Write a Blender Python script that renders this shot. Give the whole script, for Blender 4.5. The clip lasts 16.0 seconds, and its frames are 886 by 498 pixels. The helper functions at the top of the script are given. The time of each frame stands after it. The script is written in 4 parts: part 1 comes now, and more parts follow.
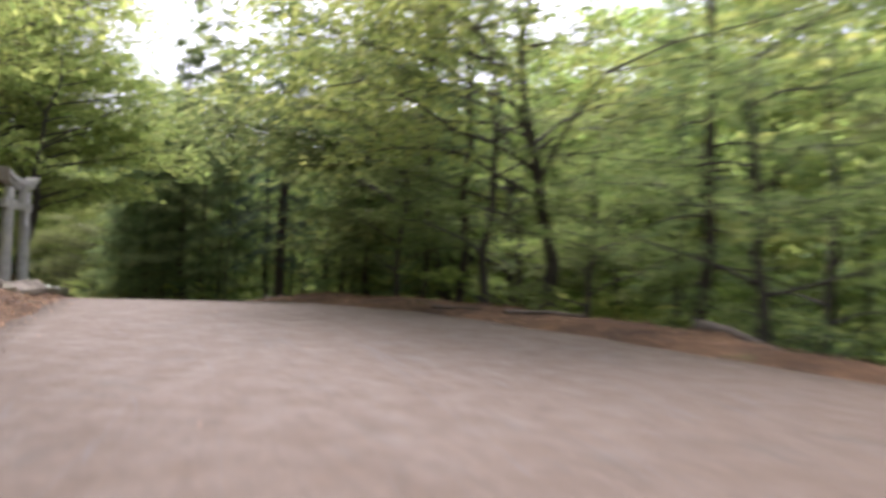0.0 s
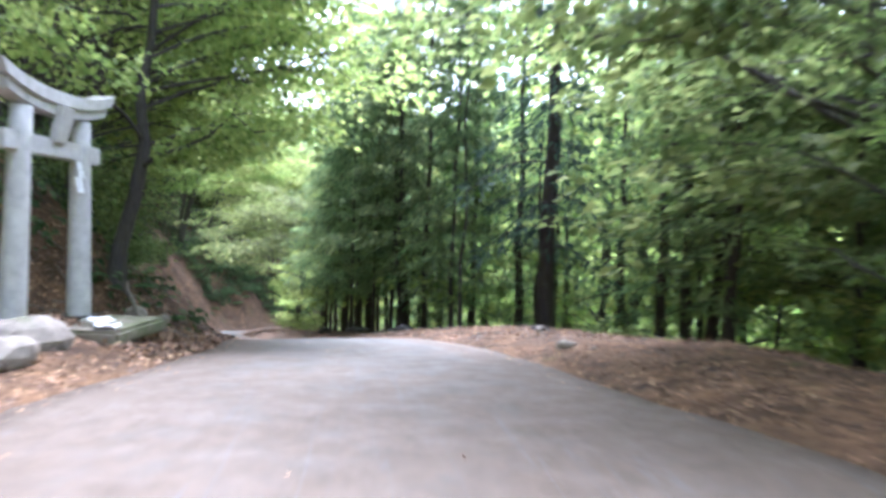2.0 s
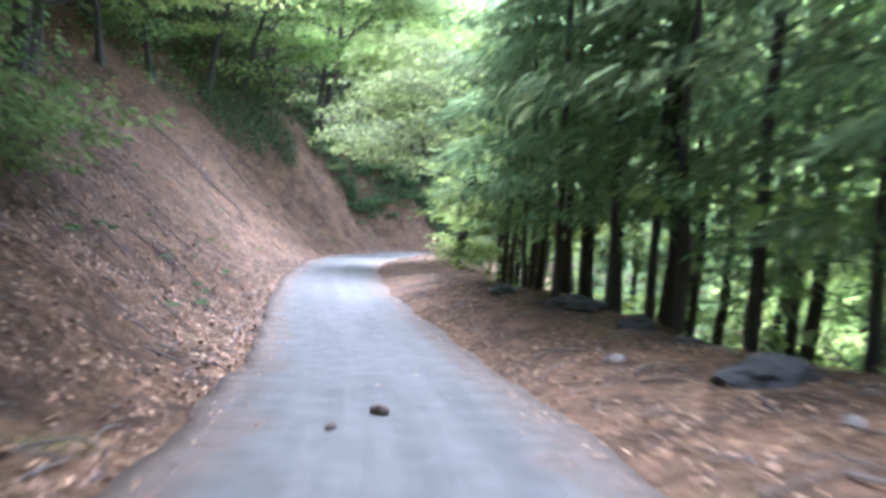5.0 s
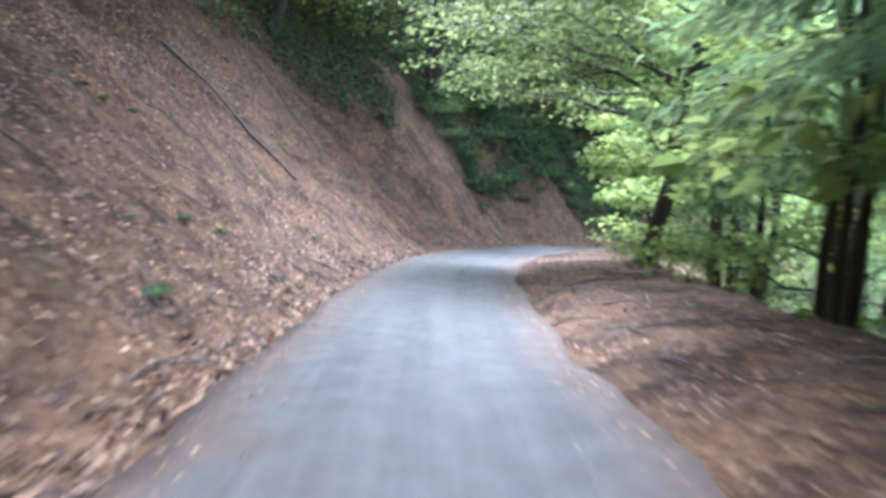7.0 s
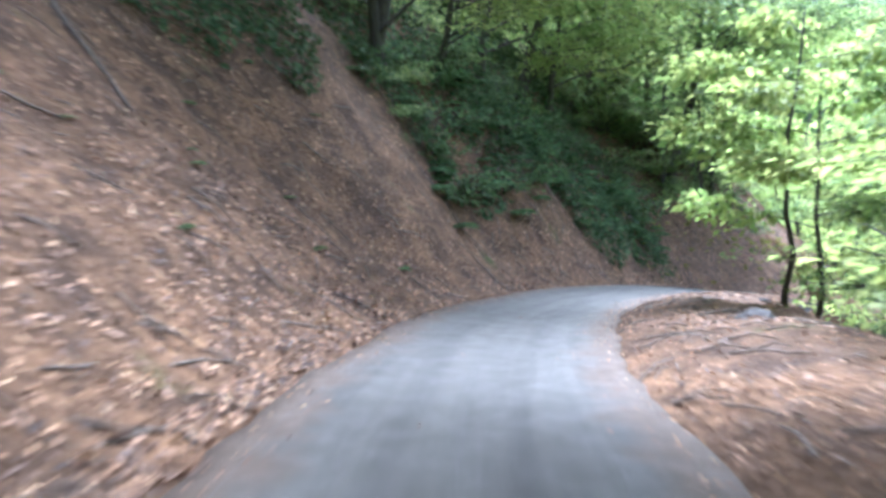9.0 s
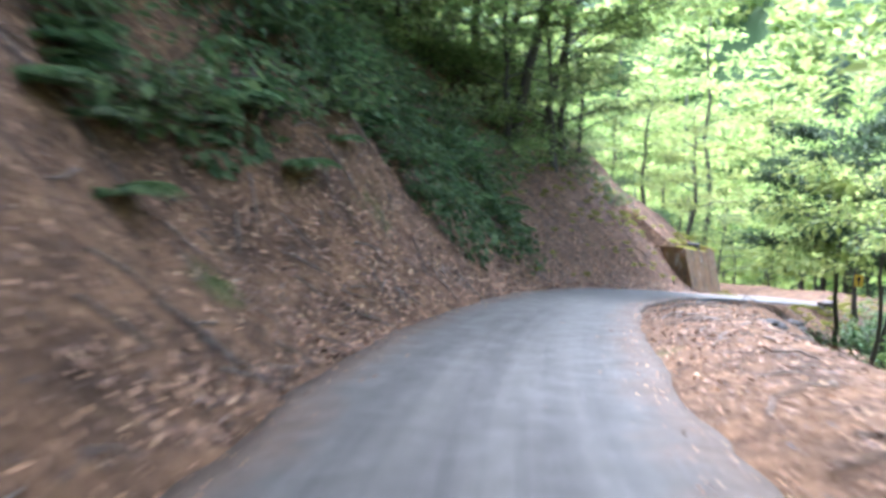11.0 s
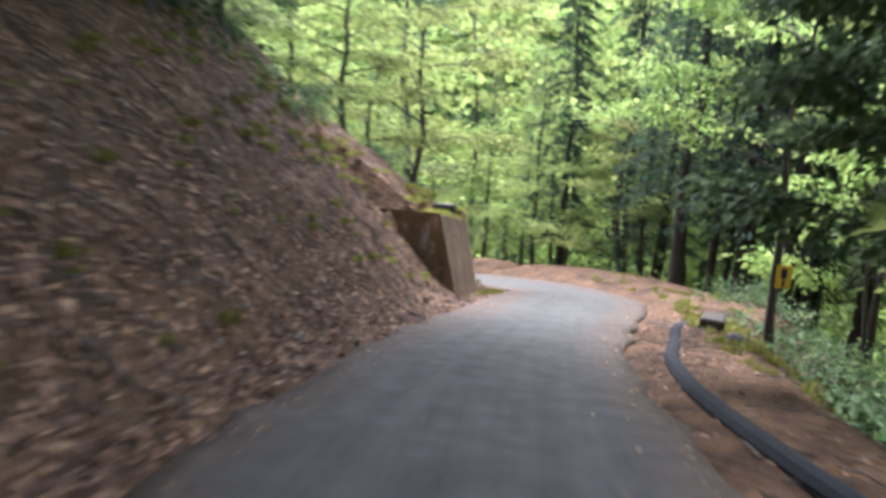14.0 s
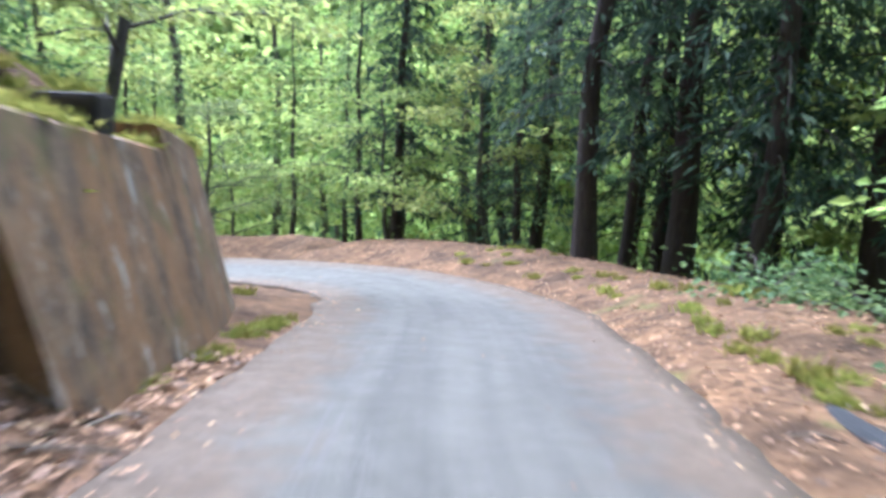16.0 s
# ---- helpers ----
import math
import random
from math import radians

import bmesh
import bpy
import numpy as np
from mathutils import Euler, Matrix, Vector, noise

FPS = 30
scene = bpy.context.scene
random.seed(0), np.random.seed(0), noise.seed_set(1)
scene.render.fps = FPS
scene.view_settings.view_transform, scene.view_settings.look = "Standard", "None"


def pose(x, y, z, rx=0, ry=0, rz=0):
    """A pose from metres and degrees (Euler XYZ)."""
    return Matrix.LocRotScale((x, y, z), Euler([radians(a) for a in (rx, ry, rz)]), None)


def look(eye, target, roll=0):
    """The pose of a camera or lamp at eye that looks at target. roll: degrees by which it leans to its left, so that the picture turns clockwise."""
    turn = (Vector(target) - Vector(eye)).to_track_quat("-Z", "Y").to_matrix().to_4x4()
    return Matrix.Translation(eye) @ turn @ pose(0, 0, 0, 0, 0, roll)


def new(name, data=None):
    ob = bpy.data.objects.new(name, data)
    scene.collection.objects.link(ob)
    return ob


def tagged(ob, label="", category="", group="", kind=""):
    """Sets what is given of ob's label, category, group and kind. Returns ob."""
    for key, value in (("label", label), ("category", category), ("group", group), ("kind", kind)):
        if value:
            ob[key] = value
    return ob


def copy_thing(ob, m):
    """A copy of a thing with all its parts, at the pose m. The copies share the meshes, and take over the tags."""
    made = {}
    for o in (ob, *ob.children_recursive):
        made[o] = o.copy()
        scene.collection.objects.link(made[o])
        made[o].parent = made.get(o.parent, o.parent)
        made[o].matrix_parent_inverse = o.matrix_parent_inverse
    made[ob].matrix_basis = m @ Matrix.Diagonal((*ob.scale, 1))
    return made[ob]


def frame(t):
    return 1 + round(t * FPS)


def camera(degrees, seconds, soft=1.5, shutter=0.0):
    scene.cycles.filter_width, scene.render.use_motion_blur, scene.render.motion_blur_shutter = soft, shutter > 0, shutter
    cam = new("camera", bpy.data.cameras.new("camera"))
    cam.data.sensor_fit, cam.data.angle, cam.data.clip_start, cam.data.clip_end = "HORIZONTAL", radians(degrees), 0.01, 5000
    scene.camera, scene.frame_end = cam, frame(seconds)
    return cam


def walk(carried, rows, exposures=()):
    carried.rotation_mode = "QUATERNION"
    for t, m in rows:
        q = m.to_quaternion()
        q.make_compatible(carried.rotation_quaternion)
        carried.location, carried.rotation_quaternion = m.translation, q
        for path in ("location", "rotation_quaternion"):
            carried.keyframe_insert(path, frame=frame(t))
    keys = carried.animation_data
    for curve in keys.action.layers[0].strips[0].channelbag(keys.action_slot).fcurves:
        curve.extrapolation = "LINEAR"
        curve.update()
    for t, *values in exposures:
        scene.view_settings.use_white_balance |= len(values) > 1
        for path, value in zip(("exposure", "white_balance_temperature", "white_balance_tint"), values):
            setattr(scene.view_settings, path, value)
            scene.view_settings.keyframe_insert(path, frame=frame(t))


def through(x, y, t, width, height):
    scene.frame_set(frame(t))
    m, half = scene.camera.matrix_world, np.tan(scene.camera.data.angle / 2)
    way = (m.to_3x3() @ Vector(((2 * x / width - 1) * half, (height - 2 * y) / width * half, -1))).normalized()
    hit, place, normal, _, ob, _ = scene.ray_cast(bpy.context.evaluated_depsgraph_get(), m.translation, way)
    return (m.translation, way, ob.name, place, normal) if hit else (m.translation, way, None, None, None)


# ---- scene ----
cam = camera(60.9, 16.0, soft=3.3, shutter=0.75)
PATH = [
    (0.0, pose(0.000, 0.000, 1.350, 91.90, -2.00, -0.10)),
    (0.5, pose(-0.896, 3.968, 1.606, 91.30, -2.20, 7.00)),
    (1.0, pose(-1.952, 7.392, 1.702, 90.70, -2.40, 12.20)),
    (1.5, pose(-3.136, 10.592, 1.798, 90.00, -2.20, 15.20)),
    (2.0, pose(-4.256, 13.632, 1.862, 89.20, -2.00, 16.60)),
    (2.5, pose(-5.312, 16.544, 1.862, 88.30, -2.00, 18.60)),
    (3.0, pose(-6.432, 19.200, 1.798, 87.10, -2.20, 20.50)),
    (3.5, pose(-7.392, 21.536, 1.670, 85.60, -2.10, 22.80)),
    (4.0, pose(-8.512, 23.776, 1.510, 83.80, -2.10, 24.70)),
    (4.5, pose(-9.888, 26.240, 1.254, 82.60, -2.20, 27.30)),
    (5.0, pose(-11.328, 28.512, 0.934, 81.60, -2.10, 30.20)),
    (5.5, pose(-12.844, 30.844, 0.554, 79.84, -1.89, 32.83)),
    (6.0, pose(-14.524, 33.187, 0.073, 78.37, -1.68, 35.40)),
    (6.5, pose(-16.366, 35.543, -0.459, 78.91, -1.44, 37.52)),
    (7.0, pose(-18.335, 37.899, -0.922, 80.98, -1.16, 39.19)),
    (7.5, pose(-20.376, 40.236, -1.290, 82.24, -0.91, 39.80)),
    (8.0, pose(-22.427, 42.595, -1.628, 82.35, -0.69, 39.08)),
    (8.5, pose(-24.444, 45.009, -1.962, 82.57, -0.48, 37.51)),
    (9.0, pose(-26.390, 47.507, -2.280, 82.95, -0.28, 35.25)),
    (9.5, pose(-28.228, 50.110, -2.588, 82.90, -0.13, 31.98)),
    (10.0, pose(-29.900, 52.843, -2.914, 82.47, -0.02, 27.91)),
    (10.5, pose(-31.379, 55.703, -3.268, 82.01, -0.02, 23.76)),
    (11.0, pose(-32.611, 58.722, -3.641, 81.54, -0.20, 19.44)),
    (11.5, pose(-33.552, 61.631, -4.056, 81.91, -0.29, 15.82)),
    (12.0, pose(-34.273, 64.413, -4.406, 82.45, -0.76, 10.84)),
    (12.5, pose(-34.799, 67.958, -4.839, 81.65, -1.60, 5.91)),
    (13.0, pose(-35.094, 70.345, -5.152, 81.24, -1.44, 4.07)),
    (13.5, pose(-35.233, 73.747, -5.617, 80.44, -2.82, 0.31)),
    (14.0, pose(-35.094, 77.152, -6.140, 79.18, -3.36, -5.07)),
    (14.5, pose(-34.717, 80.304, -6.689, 78.56, -2.70, -8.88)),
    (15.0, pose(-34.003, 83.841, -7.339, 77.97, -2.33, -12.84)),
    (15.5, pose(-33.106, 86.907, -7.957, 77.61, -1.93, -16.70)),
    (16.0, pose(-32.325, 89.377, -8.435, 77.49, -2.21, -18.58)),
]

EXPOSURES = [(0.0, 1.75, 6200, 26), (1.5, 2.9, 5300, 17), (2.5, 3.4, 5100, 26), (3.5, 3.45, 5100, 22), (5.0, 3.6, 4800, 22), (8.0, 3.05, 4800, 16), (10.5, 3.3, 4950, 20), (11.5, 2.75, 5150, 20), (12.5, 2.05, 5500, 20), (13.5, 1.95, 5700, 20), (14.0, 2.3, 5500, 22), (14.5, 2.55, 5200, 23), (15.0, 2.5, 5000, 17), (16.0, 2.5, 5000, 16)]
walk(cam, PATH, EXPOSURES)

# ---- light: bright overcast sky over a wooded valley ----
SUN_EL, SUN_AZ = radians(60), radians(-14)
world = bpy.data.worlds.new("sky")
scene.world = world
world.use_nodes = True
wn = world.node_tree.nodes
sky = wn.new("ShaderNodeTexSky")
sky.sky_type, sky.sun_disc = "NISHITA", False
sky.sun_elevation, sky.sun_rotation = SUN_EL, SUN_AZ
sky.air_density, sky.dust_density = 1.0, 4.0
cloud = wn.new("ShaderNodeHueSaturation")
cloud.inputs["Saturation"].default_value = 0.5
world.node_tree.links.new(sky.outputs[0], cloud.inputs["Color"])
world.node_tree.links.new(cloud.outputs[0], wn["Background"].inputs[0])
wn["Background"].inputs[1].default_value = 0.15
sun = new("sun", bpy.data.lights.new("sun", "SUN"))
sun.data.energy, sun.data.angle, sun.data.color = 2.6, radians(20), (1.0, 0.96, 0.9)
sun.matrix_world = look((math.sin(SUN_AZ) * math.cos(SUN_EL) * 100, math.cos(SUN_AZ) * math.cos(SUN_EL) * 100, math.sin(SUN_EL) * 100), (0, 0, 0))


# ---- small tools ----
def hashed(ix, iy, seed):
    v = np.sin(ix * 127.1 + iy * 311.7 + seed * 74.7) * 43758.5453
    return v - np.floor(v)


def rough(x, y, size, seed=0):
    """Smooth lattice noise, -1 to 1, with features of that size in metres."""
    x, y = np.asarray(x, float) / size, np.asarray(y, float) / size
    ix, iy = np.floor(x), np.floor(y)
    fx, fy = x - ix, y - iy
    fx, fy = fx * fx * (3 - 2 * fx), fy * fy * (3 - 2 * fy)
    a, b = hashed(ix, iy, seed), hashed(ix + 1, iy, seed)
    c, d = hashed(ix, iy + 1, seed), hashed(ix + 1, iy + 1, seed)
    return 2 * ((a * (1 - fx) + b * fx) * (1 - fy) + (c * (1 - fx) + d * fx) * fy) - 1


def ramp(x, a, b):
    u = np.clip((np.asarray(x, float) - a) / (b - a), 0, 1)
    return u * u * (3 - 2 * u)


def mesh_of(name, verts, faces, material, smooth=False):
    me = bpy.data.meshes.new(name)
    me.from_pydata([tuple(v) for v in verts], [], [tuple(f) for f in faces])
    me.materials.append(material)
    if smooth:
        me.polygons.foreach_set("use_smooth", [True] * len(me.polygons))
    me.update()
    return me


def mesh_fast(name, verts, tris, material, smooth=False):
    """A mesh of triangles from arrays."""
    me = bpy.data.meshes.new(name)
    tris = np.asarray(tris, np.int32)
    me.vertices.add(len(verts))
    me.vertices.foreach_set("co", np.asarray(verts, np.float32).ravel())
    me.loops.add(tris.size)
    me.loops.foreach_set("vertex_index", tris.ravel())
    me.polygons.add(len(tris))
    me.polygons.foreach_set("loop_start", np.arange(0, tris.size, 3, dtype=np.int32))
    me.polygons.foreach_set("use_smooth", np.full(len(tris), smooth))
    me.materials.append(material)
    me.update(calc_edges=True)
    return me


def part(name, me, parent, label="", m=None):
    ob = new(name, me)
    ob.parent = parent
    if m is not None:
        ob.matrix_local = m
    return tagged(ob, label)


def bm_mesh(name, bm, material, smooth=False):
    me = bpy.data.meshes.new(name)
    bm.to_mesh(me)
    bm.free()
    me.materials.append(material)
    if smooth:
        me.polygons.foreach_set("use_smooth", [True] * len(me.polygons))
    return me


def unit(v):
    return v / np.maximum(np.linalg.norm(v, axis=-1, keepdims=True), 1e-9)


def leaves(name, at, along, up, length, width, material, fold=0.25, droop=0.12):
    """Many folded leaves, each an island of two triangles."""
    n = len(at)
    length, width = np.broadcast_to(length, n)[:, None], np.broadcast_to(width, n)[:, None]
    along = unit(along)
    side = unit(np.cross(along, up))
    top = np.cross(side, along)
    mid = at + along * length * 0.45
    v = np.stack([at, mid + side * width + top * width * fold, at + along * length - top * length * droop, mid - side * width + top * width * fold], 1)
    base = np.arange(n)[:, None, None] * 4
    tris = (base + np.array([[0, 1, 2], [0, 2, 3]])).reshape(-1, 3)
    return mesh_fast(name, v.reshape(-1, 3), tris, material)


class Tubes:
    """Collects tapered tubes into one mesh."""

    def __init__(self):
        self.v, self.t, self.n = [], [], 0

    def add(self, points, radii, sides=7):
        p = np.asarray(points, float)
        d = unit(np.gradient(p, axis=0))
        ref = np.where(np.abs(d[:, 2:3]) > 0.9, [[1.0, 0, 0]], [[0, 0, 1.0]])
        a = unit(np.cross(d, ref))
        b = np.cross(d, a)
        ang = np.linspace(0, 2 * np.pi, sides, endpoint=False)
        ring = p[:, None] + np.asarray(radii)[:, None, None] * (np.cos(ang)[None, :, None] * a[:, None] + np.sin(ang)[None, :, None] * b[:, None])
        k, j = np.meshgrid(np.arange(len(p) - 1), np.arange(sides), indexing="ij")
        q0, q1 = k * sides + j, k * sides + (j + 1) % sides
        t = np.stack([np.stack([q0, q1, q1 + sides], -1), np.stack([q0, q1 + sides, q0 + sides], -1)], 2).reshape(-1, 3)
        end = len(p) * sides
        cap = np.stack([np.full(sides, end), end - sides + ang.argsort(), end - sides + (ang.argsort() + 1) % sides], -1)
        self.v.append(np.vstack([ring.reshape(-1, 3), p[-1:]]))
        self.t.append(np.vstack([t, cap]) + self.n)
        self.n += end + 1
        return self

    def mesh(self, name, material):
        return mesh_fast(name, np.vstack(self.v), np.vstack(self.t), material, True)


# ---- materials ----
def material(name, build):
    m = bpy.data.materials.new(name)
    m.use_nodes = True
    t = m.node_tree
    out, bsdf = t.nodes["Material Output"], t.nodes["Principled BSDF"]

    def node(kind, **inputs):
        n = t.nodes.new("ShaderNode" + kind)
        for key, value in inputs.items():
            key = int(key[1:]) if key[0] == "i" and key[1:].isdigit() else key.replace("_", " ")
            if hasattr(value, "is_output"):
                t.links.new(value, n.inputs[key])
            else:
                n.inputs[key].default_value = value
        return n

    def put(a, b):
        t.links.new(a, b)

    def mix(f, a, b):
        n = node("Mix")
        n.data_type = "RGBA"
        for k, v in ((0, f), (6, a), (7, b)):
            if hasattr(v, "is_output"):
                put(v, n.inputs[k])
            else:
                n.inputs[k].default_value = v if k == 0 else (*v, 1) if len(v) == 3 else v
        return n.outputs[2]

    def colours(f, *stops):
        n = node("ValToRGB")
        e = n.color_ramp.elements
        while len(e) < len(stops):
            e.new(0.5)
        for el, (p, c) in zip(e, stops):
            el.position, el.color = p, (*c, 1)
        put(f, n.inputs[0])
        return n.outputs[0]

    def grain(scale, detail=4.0, rough_=0.6, vector=None):
        n = node("TexNoise", Scale=scale, Detail=detail, Roughness=rough_)
        put(vector or node("TexCoord").outputs["Object"], n.inputs["Vector"])
        return n.outputs["Fac"]

    def bump(height, strength, distance, normal=None):
        n = node("Bump", Strength=strength, Distance=distance)
        put(height, n.inputs["Height"])
        if normal:
            put(normal, n.inputs["Normal"])
        return n.outputs["Normal"]

    build(dict(t=t, out=out, b=bsdf, node=node, put=put, mix=mix, colours=colours, grain=grain, bump=bump))
    return m


def soil_mat(k):
    node, put, mix, colours, grain, b = k["node"], k["put"], k["mix"], k["colours"], k["grain"], k["b"]
    geo = node("NewGeometry").outputs["Position"]
    vor = node("TexVoronoi", Scale=11.0, Vector=geo)
    litter = colours(vor.outputs["Color"], (0.0, (0.04594, 0.02761, 0.01479)), (0.45, (0.1083, 0.06549, 0.03485)), (0.8, (0.1641, 0.1027, 0.05543)), (1.0, (0.2232, 0.1573, 0.08976)))
    soil = colours(grain(2.3, 8, 0.65, geo), (0.3, (0.03823, 0.02369, 0.01333)), (0.7, (0.1052, 0.06669, 0.03689)))
    base = mix(colours(grain(0.9, 5, 0.6, geo), (0.38, (0, 0, 0)), (0.6, (1, 1, 1))), soil, litter)
    moss = colours(grain(24, 4, 0.7, geo), (0.3, (0.035, 0.06, 0.012)), (0.75, (0.12, 0.17, 0.035)))
    green = colours(grain(0.55, 6, 0.62, geo), (0.63, (0, 0, 0)), (0.76, (0.8, 0.8, 0.8)))
    damp = colours(grain(1.4, 7, 0.68, geo), (0.36, (0.5, 0.46, 0.44)), (0.6, (1.12, 1.03, 0.96)))
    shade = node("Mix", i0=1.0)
    shade.data_type, shade.blend_type = "RGBA", "MULTIPLY"
    put(mix(green, base, moss), shade.inputs[6])
    put(damp, shade.inputs[7])
    put(shade.outputs[2], b.inputs["Base Color"])
    b.inputs["Roughness"].default_value = 0.95
    b.inputs["Specular IOR Level"].default_value = 0.2
    n1 = k["bump"](vor.outputs["Distance"], 0.7, 0.05)
    put(k["bump"](grain(5, 8, 0.7, geo), 0.6, 0.12, n1), b.inputs["Normal"])


def asphalt_mat(k):
    node, put, mix, colours, grain, b = k["node"], k["put"], k["mix"], k["colours"], k["grain"], k["b"]
    geo = node("NewGeometry").outputs["Position"]
    fine = colours(grain(130, 3, 0.8, geo), (0.3, (0.04283, 0.04098, 0.03497)), (0.7, (0.07414, 0.07109, 0.0607)))
    wide = colours(grain(0.5, 6, 0.6, geo), (0.3, (0.04449, 0.04258, 0.03637)), (0.7, (0.0692, 0.06629, 0.05653)))
    base = mix(0.5, fine, wide)
    lane = []
    for key, k_ in (("across", 3.2), ("along", 0.11)):
        a_ = node("Attribute")
        a_.attribute_name = key
        m_ = node("Math", i0=a_.outputs["Fac"], i1=k_)
        m_.operation = "MULTIPLY"
        lane.append(m_.outputs[0])
    run = node("CombineXYZ", X=lane[0], Y=lane[1]).outputs[0]
    wear = colours(grain(1.0, 7, 0.62, run), (0.36, (0.03135, 0.02981, 0.02547)), (0.62, (0.0733, 0.06955, 0.05875)))
    base = mix(0.6, base, wear)
    seam = colours(grain(0.55, 3, 0.5, run), (0.497, (0, 0, 0)), (0.5, (0.75, 0.75, 0.75)), (0.503, (0, 0, 0)))
    # leaf dust washed over the surface, thick along the edges
    edge = node("Attribute")
    edge.attribute_name = "edge"
    dusty = node("Math", i0=edge.outputs["Fac"], i1=grain(1.7, 7, 0.7, geo))
    dusty.operation = "ADD"
    f = colours(dusty.outputs[0], (0.72, (0, 0, 0)), (1.15, (1, 1, 1)))
    dust = colours(grain(9, 6, 0.7, geo), (0.3, (0.046, 0.033, 0.022)), (0.7, (0.086, 0.063, 0.043)))
    base = mix(f, base, dust)
    crack = node("TexVoronoi", Scale=0.7, Vector=mix(0.35, geo, node("TexNoise", Scale=1.3, Detail=5.0, Vector=geo).outputs["Color"]))
    crack.feature = "DISTANCE_TO_EDGE"
    line = colours(crack.outputs["Distance"], (0.004, (1, 1, 1)), (0.012, (0, 0, 0)))
    some = colours(grain(0.16, 3, 0.5, geo), (0.62, (0, 0, 0)), (0.72, (0.35, 0.35, 0.35)))
    both = node("Math", i0=line, i1=some)
    both.operation = "MULTIPLY"
    put(mix(both.outputs[0], mix(seam, base, (0.07, 0.065, 0.06)), (0.06, 0.055, 0.05)), b.inputs["Base Color"])
    put(colours(grain(3, 5, 0.6, geo), (0.3, (0.62,) * 3), (0.7, (0.85,) * 3)), b.inputs["Roughness"])
    b.inputs["Specular IOR Level"].default_value = 0.25
    put(k["bump"](grain(90, 4, 0.8, geo), 0.5, 0.01), b.inputs["Normal"])


def leaf_mat(dark, mid, light, through=0.45, gloss=0.62):
    def build(k):
        node, put, mix, colours = k["node"], k["put"], k["mix"], k["colours"]
        rnd = node("NewGeometry").outputs["Random Per Island"]
        tree = node("ObjectInfo").outputs["Random"]
        c = colours(rnd, (0.0, dark), (0.5, mid), (1.0, light))
        hue = node("HueSaturation", Color=c)
        m1 = node("MapRange", Value=tree, i3=0.478, i4=0.515)
        m2 = node("MapRange", Value=tree, i3=0.8, i4=1.2)
        put(m1.outputs[0], hue.inputs["Hue"])
        put(m2.outputs[0], hue.inputs["Value"])
        put(hue.outputs[0], k["b"].inputs["Base Color"])
        k["b"].inputs["Roughness"].default_value = gloss
        k["b"].inputs["Specular IOR Level"].default_value = 0.18
        tl = node("BsdfTranslucent")
        bright = node("HueSaturation", Color=hue.outputs[0], Saturation=0.95, Value=1.25)
        put(bright.outputs[0], tl.inputs["Color"])
        ms = node("MixShader", Fac=through)
        put(k["b"].outputs[0], ms.inputs[1])
        put(tl.outputs[0], ms.inputs[2])
        put(ms.outputs[0], k["out"].inputs["Surface"])
    return build


def litter_mat(k):
    node, put, colours = k["node"], k["put"], k["colours"]
    rnd = node("NewGeometry").outputs["Random Per Island"]
    put(colours(rnd, (0.0, (0.02561, 0.01391, 0.007357)), (0.3, (0.111, 0.05565, 0.02675)), (0.65, (0.2219, 0.1163, 0.05685)), (0.9, (0.3244, 0.1841, 0.09029)), (1.0, (0.3756, 0.2537, 0.1338))), k["b"].inputs["Base Color"])
    k["b"].inputs["Roughness"].default_value = 0.7


def bark_mat(dark, light, scale=14.0):
    def build(k):
        node, put, colours, grain, mix = k["node"], k["put"], k["colours"], k["grain"], k["mix"]
        tc = node("TexCoord").outputs["Object"]
        mp = node("Mapping", Vector=tc)
        mp.inputs["Scale"].default_value = (1, 1, 0.16)
        g = grain(scale, 7, 0.7, mp.outputs[0])
        c = colours(g, (0.3, dark), (0.7, light))
        lichen = colours(grain(2.1, 5, 0.7), (0.58, (0, 0, 0)), (0.75, (0.6,) * 3))
        put(mix(lichen, c, (0.09, 0.095, 0.07)), k["b"].inputs["Base Color"])
        k["b"].inputs["Roughness"].default_value = 0.9
        put(k["bump"](g, 0.8, 0.04), k["b"].inputs["Normal"])
    return build


def stone_mat(a, b_, moss=0.5, scale=6.0):
    def build(k):
        put, colours, grain, mix = k["put"], k["colours"], k["grain"], k["mix"]
        geo = k["node"]("NewGeometry").outputs["Position"]
        c = colours(grain(scale, 8, 0.7, geo), (0.3, a), (0.7, b_))
        m = colours(grain(1.6, 6, 0.65, geo), (moss, (0, 0, 0)), (moss + 0.15, (0.8,) * 3))
        put(mix(m, c, (0.10, 0.12, 0.045)), k["b"].inputs["Base Color"])
        k["b"].inputs["Roughness"].default_value = 0.88
        put(k["bump"](grain(22, 6, 0.7, geo), 0.5, 0.02), k["b"].inputs["Normal"])
    return build


